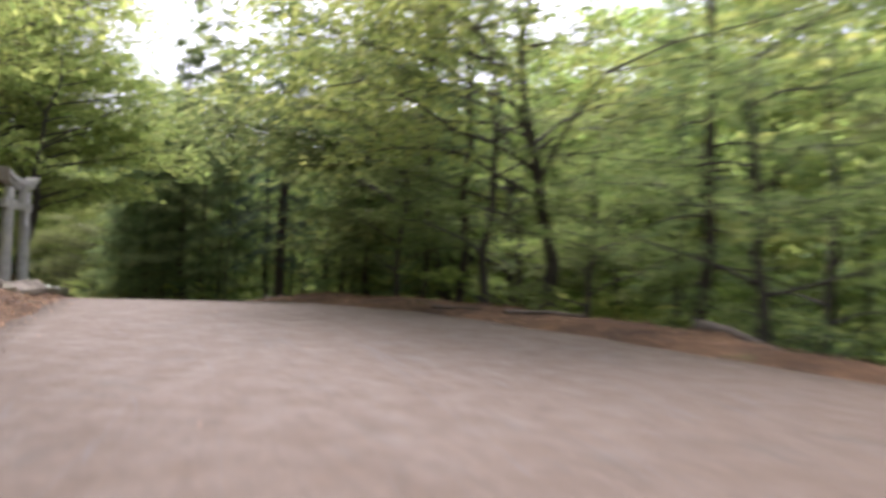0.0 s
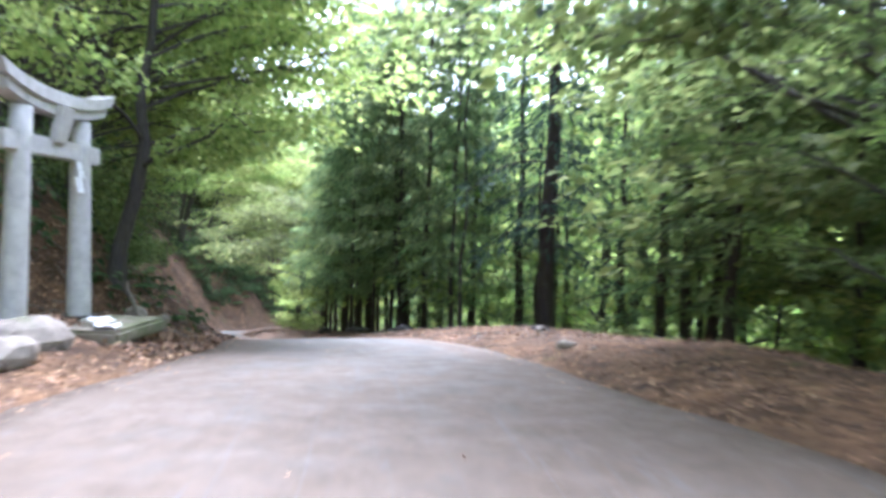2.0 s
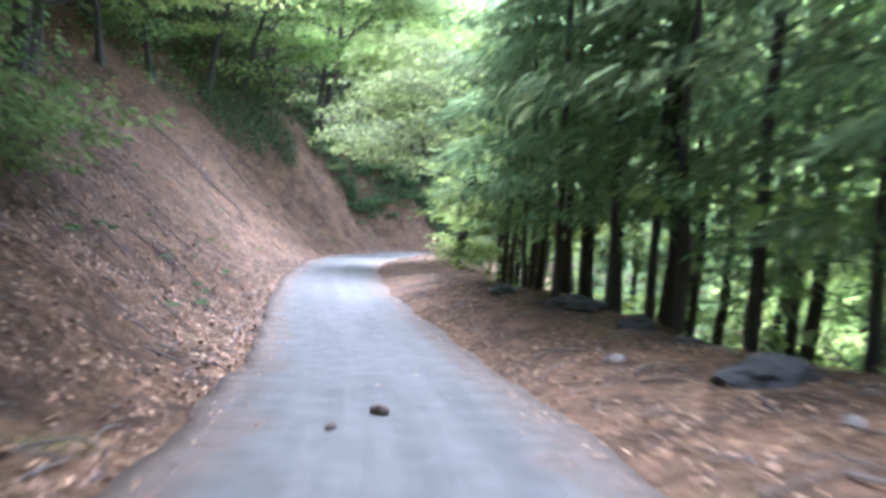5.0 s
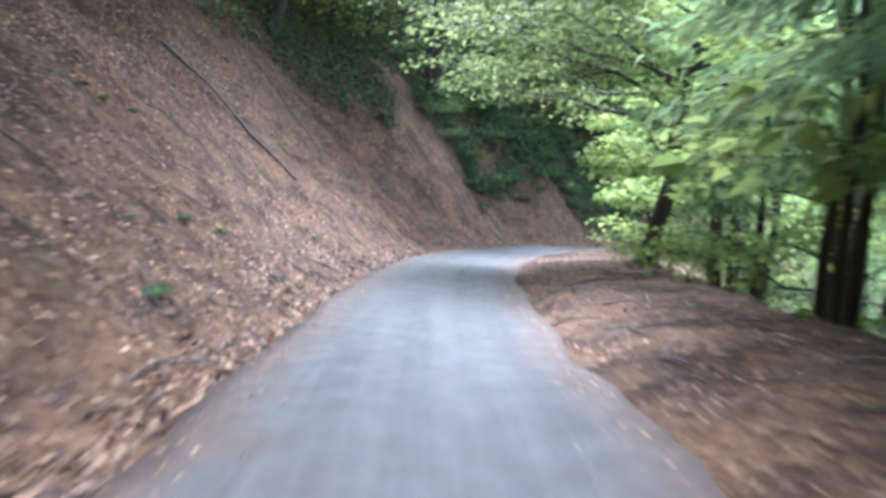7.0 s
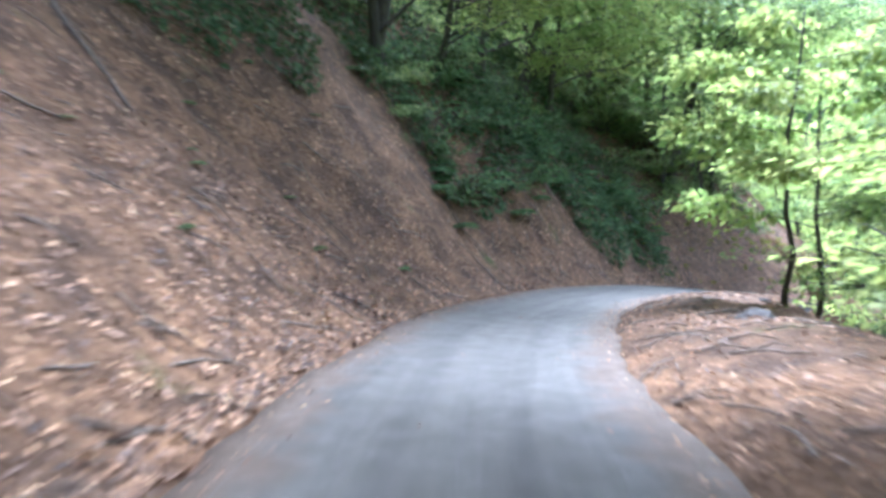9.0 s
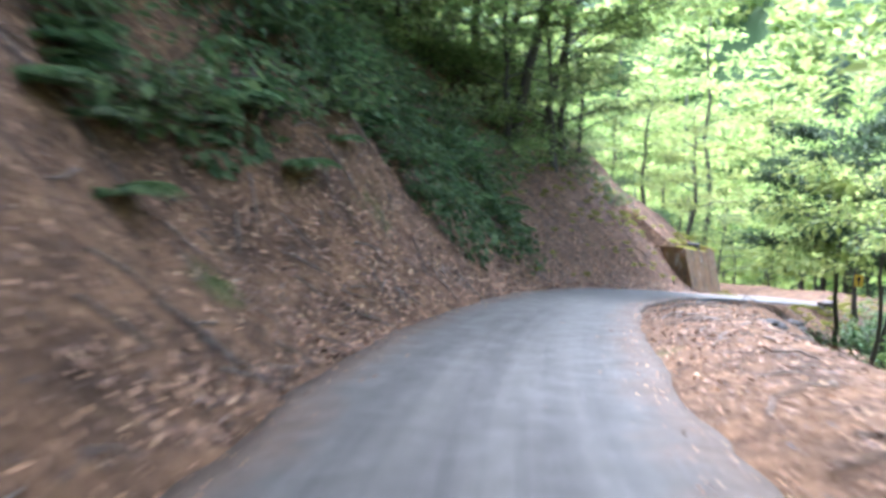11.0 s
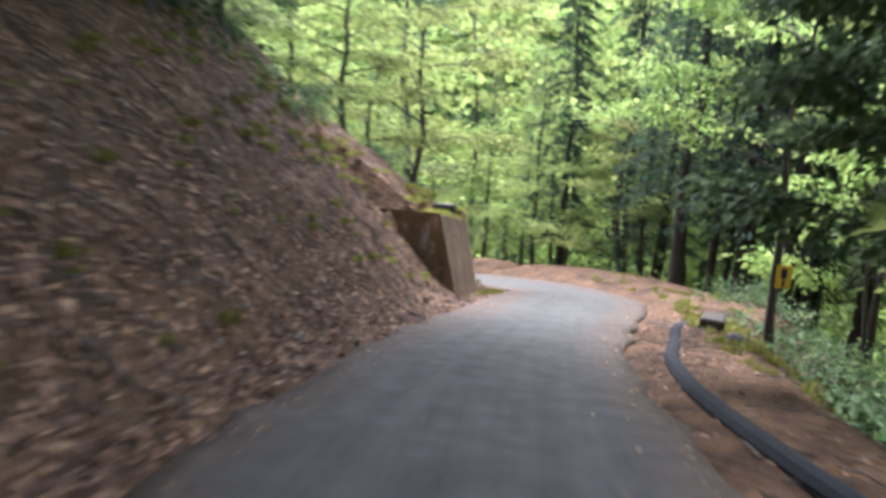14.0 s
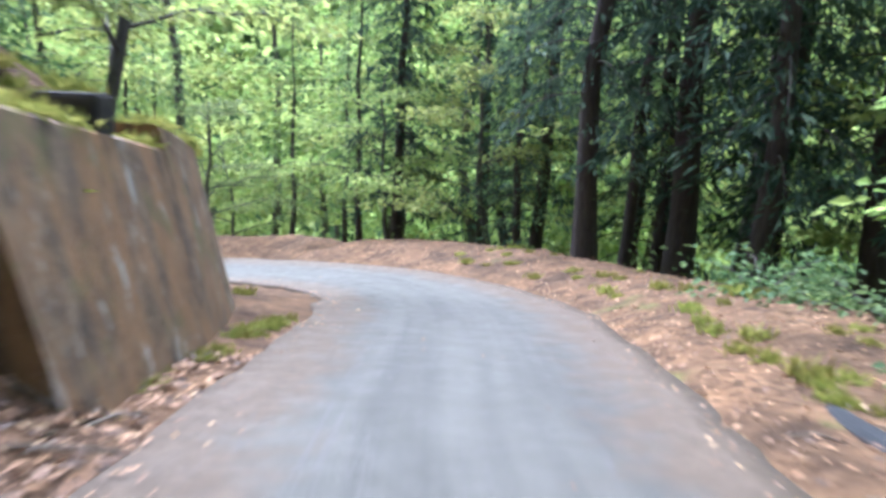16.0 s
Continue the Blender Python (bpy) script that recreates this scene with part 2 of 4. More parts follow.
def wall_mat(k):
    node, put, colours, grain, mix = k["node"], k["put"], k["colours"], k["grain"], k["mix"]
    geo = node("NewGeometry").outputs["Position"]
    mp = node("Mapping", Vector=geo)
    mp.inputs["Scale"].default_value = (1, 1, 0.14)
    runs = grain(2.6, 7, 0.7, mp.outputs[0])
    c = colours(grain(3.2, 8, 0.7, geo), (0.34, (0.034, 0.026, 0.018)), (0.64, (0.2, 0.13, 0.07)))
    c = mix(colours(runs, (0.42, (0, 0, 0)), (0.6, (0.85,) * 3)), c, (0.23, 0.12, 0.045))
    c = mix(colours(grain(1.3, 6, 0.7, geo), (0.55, (0, 0, 0)), (0.68, (0.85,) * 3)), c, (0.11, 0.105, 0.03))
    wash = node("Mapping", Vector=geo)
    wash.inputs["Scale"].default_value = (1, 1, 0.32)
    lime = colours(grain(3.0, 6, 0.72, wash.outputs[0]), (0.585, (0, 0, 0)), (0.66, (0.8,) * 3))
    put(mix(lime, c, (0.36, 0.35, 0.32)), k["b"].inputs["Base Color"])
    k["b"].inputs["Roughness"].default_value = 0.9
    put(k["bump"](grain(16, 7, 0.7, geo), 0.5, 0.03), k["b"].inputs["Normal"])


def plain_mat(colour, roughness=0.7):
    def build(k):
        c = k["colours"](k["grain"](9, 6, 0.7), (0.3, tuple(v * 0.72 for v in colour)), (0.7, tuple(min(1, v * 1.15) for v in colour)))
        k["put"](c, k["b"].inputs["Base Color"])
        k["b"].inputs["Roughness"].default_value = roughness
        k["b"].inputs["Specular IOR Level"].default_value = 0.2
    return build


SOIL = material("forest soil", soil_mat)
ASPHALT = material("worn asphalt", asphalt_mat)
LITTER = material("dry leaves", litter_mat)
LEAF_BRIGHT = material("young beech leaf", leaf_mat((0.125, 0.19, 0.045), (0.215, 0.29, 0.07), (0.33, 0.38, 0.1), 0.6))
LEAF_MID = material("broad leaf", leaf_mat((0.09, 0.142, 0.042), (0.15, 0.21, 0.062), (0.24, 0.29, 0.095), 0.56))
NEEDLE = material("cedar needle", leaf_mat((0.08, 0.13, 0.058), (0.14, 0.205, 0.085), (0.24, 0.31, 0.115), 0.5, 0.8))
# darker copy of the broad leaf, with the shade put into its colour
LEAF_SHADE = material("shade-darkened leaf", leaf_mat((0.03, 0.055, 0.02), (0.055, 0.09, 0.035), (0.1, 0.14, 0.055), 0.3, 0.75))
# darker copy of the cedar needle; the dense stand's shade is in the colour
NEEDLE_SHADE = material("shade-darkened cedar needle", leaf_mat((0.028, 0.05, 0.036), (0.05, 0.082, 0.052), (0.09, 0.13, 0.075), 0.3, 0.8))
FERN = material("fern frond", leaf_mat((0.042, 0.078, 0.03), (0.08, 0.14, 0.05), (0.15, 0.21, 0.075), 0.42, 0.6))
GRASS = material("mossy grass", leaf_mat((0.117, 0.1375, 0.022), (0.195, 0.2063, 0.04), (0.286, 0.275, 0.06), 0.45, 0.6))
CEDAR_BARK = material("cedar bark", bark_mat((0.018, 0.013, 0.011), (0.06, 0.044, 0.035)))
GREY_BARK = material("grey bark", bark_mat((0.025, 0.021, 0.018), (0.085, 0.073, 0.06), 20.0))
DEAD_WOOD = material("dead wood", bark_mat((0.065, 0.04875, 0.03575), (0.195, 0.1625, 0.13), 18.0))
GRANITE = material("weathered granite", stone_mat((0.4, 0.385, 0.36), (0.62, 0.6, 0.56), 0.64))
ROCK = material("rubble stone", stone_mat((0.12, 0.1, 0.08), (0.31, 0.27, 0.22), 0.58))
DARK_ROCK = material("dark mossy stone", stone_mat((0.014, 0.0125, 0.011), (0.045, 0.039, 0.033), 0.62))
WALL = material("stained concrete", wall_mat)
KERB = material("dark asphalt kerb", plain_mat((0.02, 0.021, 0.023), 0.95))
WHITE_PAPER = material("white paper", plain_mat((0.8, 0.8, 0.78), 0.8))
YELLOW = material("yellow enamel", plain_mat((0.55, 0.36, 0.03), 0.5))
BLACK = material("black paint", plain_mat((0.03, 0.03, 0.03), 0.5))
FAR_SLOPE = material("green slope", plain_mat((0.05, 0.085, 0.026), 0.95))
CLOD = material("dark clod", plain_mat((0.07, 0.05, 0.04), 0.9))

# ---- the line of the road ----
LINE = np.array([
    (20.70, -87.40, -3.00), (6.91, -29.14, -1.73), (3.46, -14.57, -0.87), (0.00, 0.00, 0.00), (-1.19, 4.86, 0.27), (-2.77, 9.60, 0.42), (-4.49, 14.29, 0.51), (-6.32, 18.94, 0.45), (-8.39, 23.50, 0.17), (-10.89, 27.82, -0.32), (-13.67, 31.98, -1.03), (-16.71, 35.94, -1.88), (-19.95, 39.75, -2.56), (-23.22, 43.54, -3.11), (-26.32, 47.46, -3.62), (-29.13, 51.59, -4.12), (-31.47, 56.01, -4.65), (-33.23, 60.68, -5.27), (-34.42, 65.53, -5.89), (-35.07, 70.49, -6.52), (-35.15, 75.49, -7.24), (-34.65, 80.46, -8.07), (-33.56, 85.34, -8.99), (-32.33, 89.38, -9.78), (-30.86, 94.16, -10.72), (-29.21, 98.89, -11.66), (-28.27, 103.30, -12.60), (-28.56, 107.02, -13.30), (-29.92, 111.04, -14.05), (-32.37, 114.86, -14.80), (-36.02, 118.49, -15.55), (-88.74, 146.97, -20.5)])


def dense(points, step=0.4):
    out = []
    p = np.vstack([2 * points[0] - points[1], points, 2 * points[-1] - points[-2]])
    for a, b, c, d in zip(p, p[1:], p[2:], p[3:]):
        n = max(2, int(np.linalg.norm(c - b) / step))
        u = np.linspace(0, 1, n, endpoint=False)[:, None]
        lo = min(1.0, 12 / np.linalg.norm(c - b))
        m0, m1 = (c - a) / 2 * lo, (d - b) / 2 * lo
        out.append((2 * u**3 - 3 * u**2 + 1) * b + (u**3 - 2 * u**2 + u) * m0 + (3 * u**2 - 2 * u**3) * c + (u**3 - u**2) * m1)
    return np.vstack(out + [points[-1:]])


CL = dense(LINE)
CL_S = np.r_[0, np.cumsum(np.linalg.norm(np.diff(CL[:, :2], axis=0), axis=1))]
CL_S -= CL_S[np.argmin((CL[:, :2] ** 2).sum(1))]
CL_D = unit(np.gradient(CL[:, :2], axis=0))


def sd(x, y):
    """Metres along the road and across it (right positive), and the road's level there."""
    x, y = np.ravel(x).astype(float), np.ravel(y).astype(float)
    s, d, z = np.empty(len(x)), np.empty(len(x)), np.empty(len(x))
    for i in range(0, len(x), 4000):
        p = np.stack([x[i : i + 4000], y[i : i + 4000]], 1)
        k = ((p[:, None] - CL[None, :, :2]) ** 2).sum(2).argmin(1)
        e, t = p - CL[k, :2], CL_D[k]
        al, cr = (e * t).sum(1), e[:, 0] * t[:, 1] - e[:, 1] * t[:, 0]
        s[i : i + 4000] = CL_S[k] + np.clip(al, -0.3, 0.3)
        d[i : i + 4000] = np.sign(cr) * np.linalg.norm(e, axis=1)
        z[i : i + 4000] = np.interp(s[i : i + 4000], CL_S, CL[:, 2])
    return s, d, z


def at(s, d):
    """The place s metres along the road and d metres to its right, and the road's level there."""
    x, y, z = (np.interp(s, CL_S, CL[:, k]) for k in range(3))
    tx, ty = np.interp(s, CL_S, CL_D[:, 0]), np.interp(s, CL_S, CL_D[:, 1])
    n = np.hypot(tx, ty)
    return x + ty / n * d, y - tx / n * d, z


def edge_left(s):
    return np.interp(s, [-20, 0, 10, 21, 24, 29, 34, 63, 73, 91, 97, 103, 111, 124], [-3.2, -3, -2.7, -2.7, -2.2, -2.0, -1.5, -1.45, -1.6, -1.5, -1.6, -1.5, -1.7, -1.8])


def edge_right(s):
    return np.interp(s, [-20, 0, 5, 10, 15, 18, 21, 25, 30, 34, 98, 102, 110, 118, 128], [8, 7.6, 7, 5.6, 4.4, 3.3, 2.5, 2.2, 2.0, 1.5, 1.6, 2.0, 2.6, 2.2, 1.8])


def wall_line(s):
    """How far the foot of the retaining wall lies from the road's line."""
    return np.interp(s, [103, 105, 107, 109.5, 111.5, 114, 118, 130], [-1.98, -2.1, -2.25, -2.6, -3.3, -4.0, -4.0, -4.0])


def ground(x, y):
    """Height of the ground."""
    shape = np.shape(x)
    x, y = np.ravel(x).astype(float), np.ravel(y).astype(float)
    s, d, z = sd(x, y)
    # cut bank on the uphill side
    toe = np.interp(s, [-20, 2, 12, 24, 27, 30, 34, 58, 72, 80, 88, 94, 104], [4.5, 4.5, 6.0, 6.8, 4.5, 2.9, 1.9, 2.0, 1.8, 1.55, 1.7, 2.0, 2.0])
    u = -d - toe - 0.25 * rough(s, 0 * s, 4, 3)
    steep = np.interp(s, [0, 20, 30, 45, 60, 70, 80, 88, 94, 104], [0.75, 0.8, 0.95, 0.92, 0.9, 1.1, 1.4, 1.3, 1.15, 1.0])
    up = np.clip(u, 0, None)
    bank = steep * (up - 0.3 * (1 - np.exp(-up / 0.35)))
    crest = np.interp(s, [0, 20, 36, 44, 66, 74, 85, 100, 110], [5.0, 5.0, 9.0, 15.0, 15.0, 10.0, 8.5, 8.0, 6.0])
    bank = np.where(bank > crest, crest + 0.7 * (bank - crest), bank)
    bank = np.where(bank > 40, 40 + 0.3 * (bank - 40), bank)
    apron = ramp(-d, -edge_left(s), toe) * np.interp(s, [0, 10, 24, 30, 36], [0.25, 0.3, 0.35, 0.15, 0.05])
    # behind the retaining wall the bank starts at the wall's top
    back = -d + wall_line(s)
    held = 2.12 * ramp(back, 0.6, 0.85) + 0.75 * np.clip(back - 1.2, 0, 12) + 0.3 * np.clip(back - 13.2, 0, 60)
    left = np.where(s > 103.6, held, apron + bank)
    # shoulder with a low berm, then the wooded drop
    er = edge_right(s)
    w = np.interp(s, [0, 12, 25, 34, 45, 55, 64, 79, 94, 103, 111, 119, 129], [1.5, 2.0, 3.6, 3.6, 3.2, 3.0, 3.0, 1.9, 1.6, 2.2, 3.6, 3.4, 3.0])
    v = d - er
    berm = np.interp(s, [0, 20, 35, 60, 75, 90, 104, 110, 125], [0.1, 0.2, 0.3, 0.35, 0.25, 0.0, 0.05, 0.4, 0.45])
    right = berm * np.sin(np.clip(v / w, 0, 1) * np.pi * 0.8) - 0.62 * np.clip(v - w, 0, 30) + 0.95 * np.clip(v - w - 38, 0, 90)
    h = np.where(d < 0, left, right)
    off = np.maximum(edge_left(s) - d, v)
    bumpy = ramp(off, 0.1, 2.0)
    lump = 0.3 * rough(x, y, 3.1, 5) + 0.16 * rough(x, y, 1.2, 6) + 0.07 * rough(x, y, 0.5, 7)
    far = ramp(np.abs(d), 10, 40) * (1.6 * rough(x, y, 17, 8) + 4 * rough(x, y, 55, 9) * ramp(np.abs(d), 40, 90))
    soft = 1 - 0.6 * ((d > 0) & (v < w)) * (v > 0)
    h = h + bumpy * soft * lump * np.where(d < 0, 1.0, 0.8) + far
    h = np.where(off < 0, -0.06, h - 0.06 * (1 - ramp(off, 0, 0.25)) + 0.02 * rough(x, y, 0.35, 4))
    return (z + h).reshape(shape)


def ground_at(s, d):
    x, y, _ = at(s, d)
    return x, y, ground(x, y)


# ---- ground ----
def spaced(lo, hi, step, far_lo, far_hi):
    mid = list(np.arange(lo, hi, step))
    out, g = [], step
    p = lo
    while p > far_lo:
        g *= 1.12
        p -= g
        out.append(p)
    res, g, p = [], step, mid[-1]
    while p < far_hi:
        g *= 1.12
        p += g
        res.append(p)
    return np.array(out[::-1] + mid + res)


GX, GY = spaced(-46, 8, 0.33, -900, 900), spaced(0, 117, 0.33, -900, 1000)
mx, my = np.meshgrid(GX, GY, indexing="ij")
mz = ground(mx, my)
nx, ny = mx.shape
ii, jj = np.meshgrid(np.arange(nx - 1), np.arange(ny - 1), indexing="ij")
q = ii * ny + jj
tri = np.stack([np.stack([q, q + ny, q + ny + 1], -1), np.stack([q, q + ny + 1, q + 1], -1)], 2).reshape(-1, 3)
ground_me = mesh_fast("ground", np.stack([mx, my, mz], -1).reshape(-1, 3), tri, SOIL, True)
ground_me.materials.append(FAR_SLOPE)
off_road = np.abs(sd(mx, my)[1])[tri[:, 0]]
ground_me.polygons.foreach_set("material_index", (off_road > 24).astype(np.int32))
tagged(new("ground", ground_me),
       "forest floor of brown leaf litter, soil and moss", "ground", kind="structure")

# ---- road ----
rs = np.arange(-25, 150, 0.3)
cols = np.linspace(0, 1, 17)
el = edge_left(rs) + 0.08 * rough(rs, 0 * rs, 1.1, 11) + 0.045 * rough(rs, 0 * rs, 0.45, 12)
er_ = edge_right(rs) + 0.08 * rough(rs, 0 * rs, 1.3, 13) + 0.045 * rough(rs, 0 * rs, 0.45, 14)
dd = el[:, None] + (er_ - el)[:, None] * cols[None]
rx, ry, rz = at(np.repeat(rs, 17), dd.ravel())
rz = rz + 0.012 * rough(rx, ry, 1.5, 15) + 0.02
top = np.stack([rx, ry, rz], 1).reshape(len(rs), 17, 3)
skirt_l, skirt_r = top[:, :1] - [0, 0, 0.1], top[:, -1:] - [0, 0, 0.1]
sheet = np.concatenate([skirt_l, top, skirt_r], 1)
m = 19
ii, jj = np.meshgrid(np.arange(len(rs) - 1), np.arange(m - 1), indexing="ij")
q = ii * m + jj
tri = np.stack([np.stack([q, q + 1, q + m + 1], -1), np.stack([q, q + m + 1, q + m], -1)], 2).reshape(-1, 3)
road_me = mesh_fast("road", sheet.reshape(-1, 3), tri, ASPHALT, True)
near = np.minimum(dd - el[:, None], er_[:, None] - dd)
dirt = np.clip(0.66 - near * np.interp(rs, [0, 92, 100], [0.8, 0.8, 0.5])[:, None], 0, 0.66)
dirt = dirt + np.interp(rs, [0, 6, 21, 26, 34, 98, 106, 120], [0.55, 0.55, 0.5, 0.34, 0.05, 0.0, 0.1, 0.12])[:, None]
dirt = np.concatenate([dirt[:, :1], dirt, dirt[:, -1:]], 1)
road_me.attributes.new("edge", "FLOAT", "POINT").data.foreach_set("value", dirt.ravel().astype(np.float32))
wide_d = np.concatenate([dd[:, :1], dd, dd[:, -1:]], 1)
road_me.attributes.new("across", "FLOAT", "POINT").data.foreach_set("value", wide_d.ravel().astype(np.float32))
road_me.attributes.new("along", "FLOAT", "POINT").data.foreach_set("value", np.repeat(rs, 19).astype(np.float32))
tagged(new("road", road_me), "narrow worn grey asphalt lane with leaf dust along its edges", "road", kind="structure")

# ---- trees ----
def spray(rng, c, out, n, radius, thick):
    """Leaves lying in a flat spray round c that points outwards."""
    a = rng.uniform(0, 2 * np.pi, n)
    r = radius * np.sqrt(rng.uniform(0, 1, n))
    side = np.array([-out[1], out[0], 0.0])
    off = np.cos(a)[:, None] * r[:, None] * out * 1.25 + np.sin(a)[:, None] * r[:, None] * side
    off[:, 2] += rng.normal(0, thick, n) - 0.22 * (off @ out).clip(0)
    along = out[None] + 0.9 * off / max(radius, 1e-3) + rng.normal(0, 0.35, (n, 3))
    along[:, 2] -= 0.25
    return c + off, along


def crown_mesh(rng, twigs, per, radius, thick, size, mat):
    at_, along = [], []
    for c, o in twigs:
        o = np.array([o[0], o[1], 0.0])
        o /= max(np.linalg.norm(o), 1e-6)
        p, q = spray(rng, np.asarray(c), o, per, radius * rng.uniform(0.65, 1.25), thick)
        at_.append(p)
        along.append(q)
    at_, along = np.vstack(at_), np.vstack(along)
    up = np.tile([0.0, 0, 1], (len(at_), 1)) + rng.normal(0, 0.45, (len(at_), 3))
    ln = size * rng.uniform(0.7, 1.35, len(at_))
    return leaves("crown", at_, along, up, ln, ln * 0.34, mat)


def limb(rng, start, direction, length, rise, n=6):
    """Points of a limb that leaves the trunk and bends level."""
    u = np.linspace(0, 1, n)[:, None]
    d = np.array([*direction, 0.0])
    p = np.asarray(start) + d * length * u + np.array([0, 0, 1.0]) * length * (rise * u - 0.45 * rise * u**2)
    p[1:] += rng.normal(0, 0.05 * length, (n - 1, 3)) * u[1:]
    return p


def broadleaf(seed, height, spread, radius, mat, bark=None, low=0.3, limbs=12, per=17, size=0.215, lean=(0, 0), bias=None, label="", name="broadleaf_tree", fine=True, full=1.0, bend=0.0):
    rng = np.random.default_rng(seed)
    root = tagged(new(name), label, "tree", kind="thing")
    wood = Tubes()
    n = 9
    u = np.linspace(0, 1, n)[:, None]
    line = np.hstack([u * lean[0] * height, u * lean[1] * height, u * height * 0.9 - 0.25])
    line[1:, :2] += np.cumsum(rng.normal(0, 0.012 * height, (n - 1, 2)), 0)
    line[:, 0] += bend * np.sin(u[:, 0] * 9.0) * u[:, 0]
    wood.add(line, radius * (1.25 - 1.0 * u[:, 0]) * np.where(u[:, 0] < 0.05, 1.35, 1), 8)
    twigs, arms = [], []
    for i in range(limbs):
        f = low + (0.95 - low) * (i + rng.uniform(0, 0.8)) / limbs
        start = np.array([np.interp(f, u[:, 0], line[:, k]) for k in range(3)])
        a = i * 2.4 + rng.normal(0, 0.4)
        if bias is not None and rng.random() < 0.6:
            a = bias + rng.normal(0, 0.6)
        reach = spread * (1.05 - 0.6 * max(0, f - 0.45)) * rng.uniform(0.7, 1.15)
        dr = (math.cos(a), math.sin(a))
        p = limb(rng, start, dr, reach, rng.uniform(0.25, 0.75))
        arm = Tubes().add(p, np.linspace(radius * 0.42 * (1.1 - f * 0.6), 0.012, len(p)), 5)
        if fine:
            arms.append(arm)
        for k in range(2, len(p)):
            for side in (-1, 1):
                b = a + side * rng.uniform(0.4, 1.1)
                tw = limb(rng, p[k], (math.cos(b), math.sin(b)), reach * rng.uniform(0.2, 0.4), rng.uniform(-0.1, 0.4), 4)
                if fine and radius > 0.06:
                    arm.add(tw[::3], np.array([0.02, 0.006]), 3)
                for e in tw[1::2] if fine else tw[2:3]:
                    twigs.append((e, (math.cos(b), math.sin(b))))
        twigs.append((p[-1], dr))
    part("trunk", wood.mesh("trunk", bark or GREY_BARK), root)
    for w in arms:
        part("limb", w.mesh("limb", bark or GREY_BARK), root)
    part("crown", crown_mesh(rng, twigs, per, 0.55 * spread / 3.2 * full, 0.09 * full, size, mat), root)
    return root


def cedar(seed, height, reach, radius, low=0.2, boughs=56, per=58, label="tall cedar with a dark straight trunk and drooping needle sprays", name="cedar_tree", blade=(0.12, 0.32), needle=None, droop=0.5, wide=0.085):
    rng = np.random.default_rng(seed)
    root = tagged(new(name), label, "tree", kind="thing")
    n = 10
    u = np.linspace(0, 1, n)[:, None]
    line = np.hstack([0.009 * height * u * rng.normal(), 0.009 * height * u * rng.normal(), u * height - 0.3])
    line[1:-1, :2] += rng.normal(0, 0.004 * height, (n - 2, 2))
    wood, at_, along = Tubes(), [], []
    wood.add(line, radius * (1.15 - 1.05 * u[:, 0]) * np.where(u[:, 0] < 0.05, 1.3, 1), 9)
    for i in range(boughs):
        f = low + (0.98 - low) * (i / boughs) ** 0.92
        z = f * height
        a = i * 2.39996 + rng.normal(0, 0.25)
        ln = reach * (1 - 0.75 * ((f - low) / (1 - low))) * rng.uniform(0.6, 1.25)
        d = np.array([math.cos(a), math.sin(a), 0])
        v = np.linspace(0, 1, 6)[:, None]
        p = np.array([np.interp(f, u[:, 0], line[:, 0]), np.interp(f, u[:, 0], line[:, 1]), z]) + d * ln * v + np.array([0, 0, 1]) * ln * (0.16 * v - droop * v**2)
        if i < 14 and radius > 0.1:
            part("bough", Tubes().add(p, np.linspace(0.03, 0.008, 6), 4).mesh("bough", CEDAR_BARK), root)
        w = rng.uniform(0.15, 1.05, per)
        c = np.stack([np.interp(w, v[:, 0], p[:, k]) for k in range(3)], 1)
        side = np.array([-d[1], d[0], 0])
        s_ = rng.normal(0, 1, per)
        c = c + side * (s_ * 0.2 * ln * (1.1 - w * 0.6))[:, None]
        c[:, 2] -= np.abs(rng.normal(0, 0.12, per)) + 0.08 * np.abs(s_)
        at_.append(c)
        along.append(d * 0.8 + side * s_[:, None] * 0.7 + np.array([0, 0, -0.55]) + rng.normal(0, 0.35, (per, 3)))
    part("trunk", wood.mesh("trunk", CEDAR_BARK), root)
    at_, along = np.vstack(at_), np.vstack(along)
    up = np.tile([0.0, 0, 1], (len(at_), 1)) + rng.normal(0, 0.5, (len(at_), 3))
    ln = rng.uniform(*blade, len(at_))
    part("crown", leaves("crown", at_, along, up, ln, ln * wide, needle or NEEDLE, 0.3, 0.2), root)
    return root


PLANTED = []


def plant(proto, s, d, size=1.0, turn=None, xy=None, sink=0.1, clear=4.2):
    """Stands a tree on the ground; the first one is the tree itself, the rest are copies."""
    x, y = xy if xy else [float(v) for v in at(s, d)[:2]]
    z = float(ground(np.array([x]), np.array([y]))[0])
    turn = random.uniform(0, 360) if turn is None else turn
    if abs(float(sd([x], [y])[1][0])) < (clear if proto not in back + tall else 13.0 + 6 * size if proto in back else 13.0):
        return None
    m = pose(x, y, z - sink, 0, 0, turn) @ Matrix.Diagonal((size, size, size, 1))
    PLANTED.append((x, y))
    if proto.get("planted"):
        return copy_thing(proto, m)
    proto["planted"] = 1
    proto.matrix_basis = m
    return proto


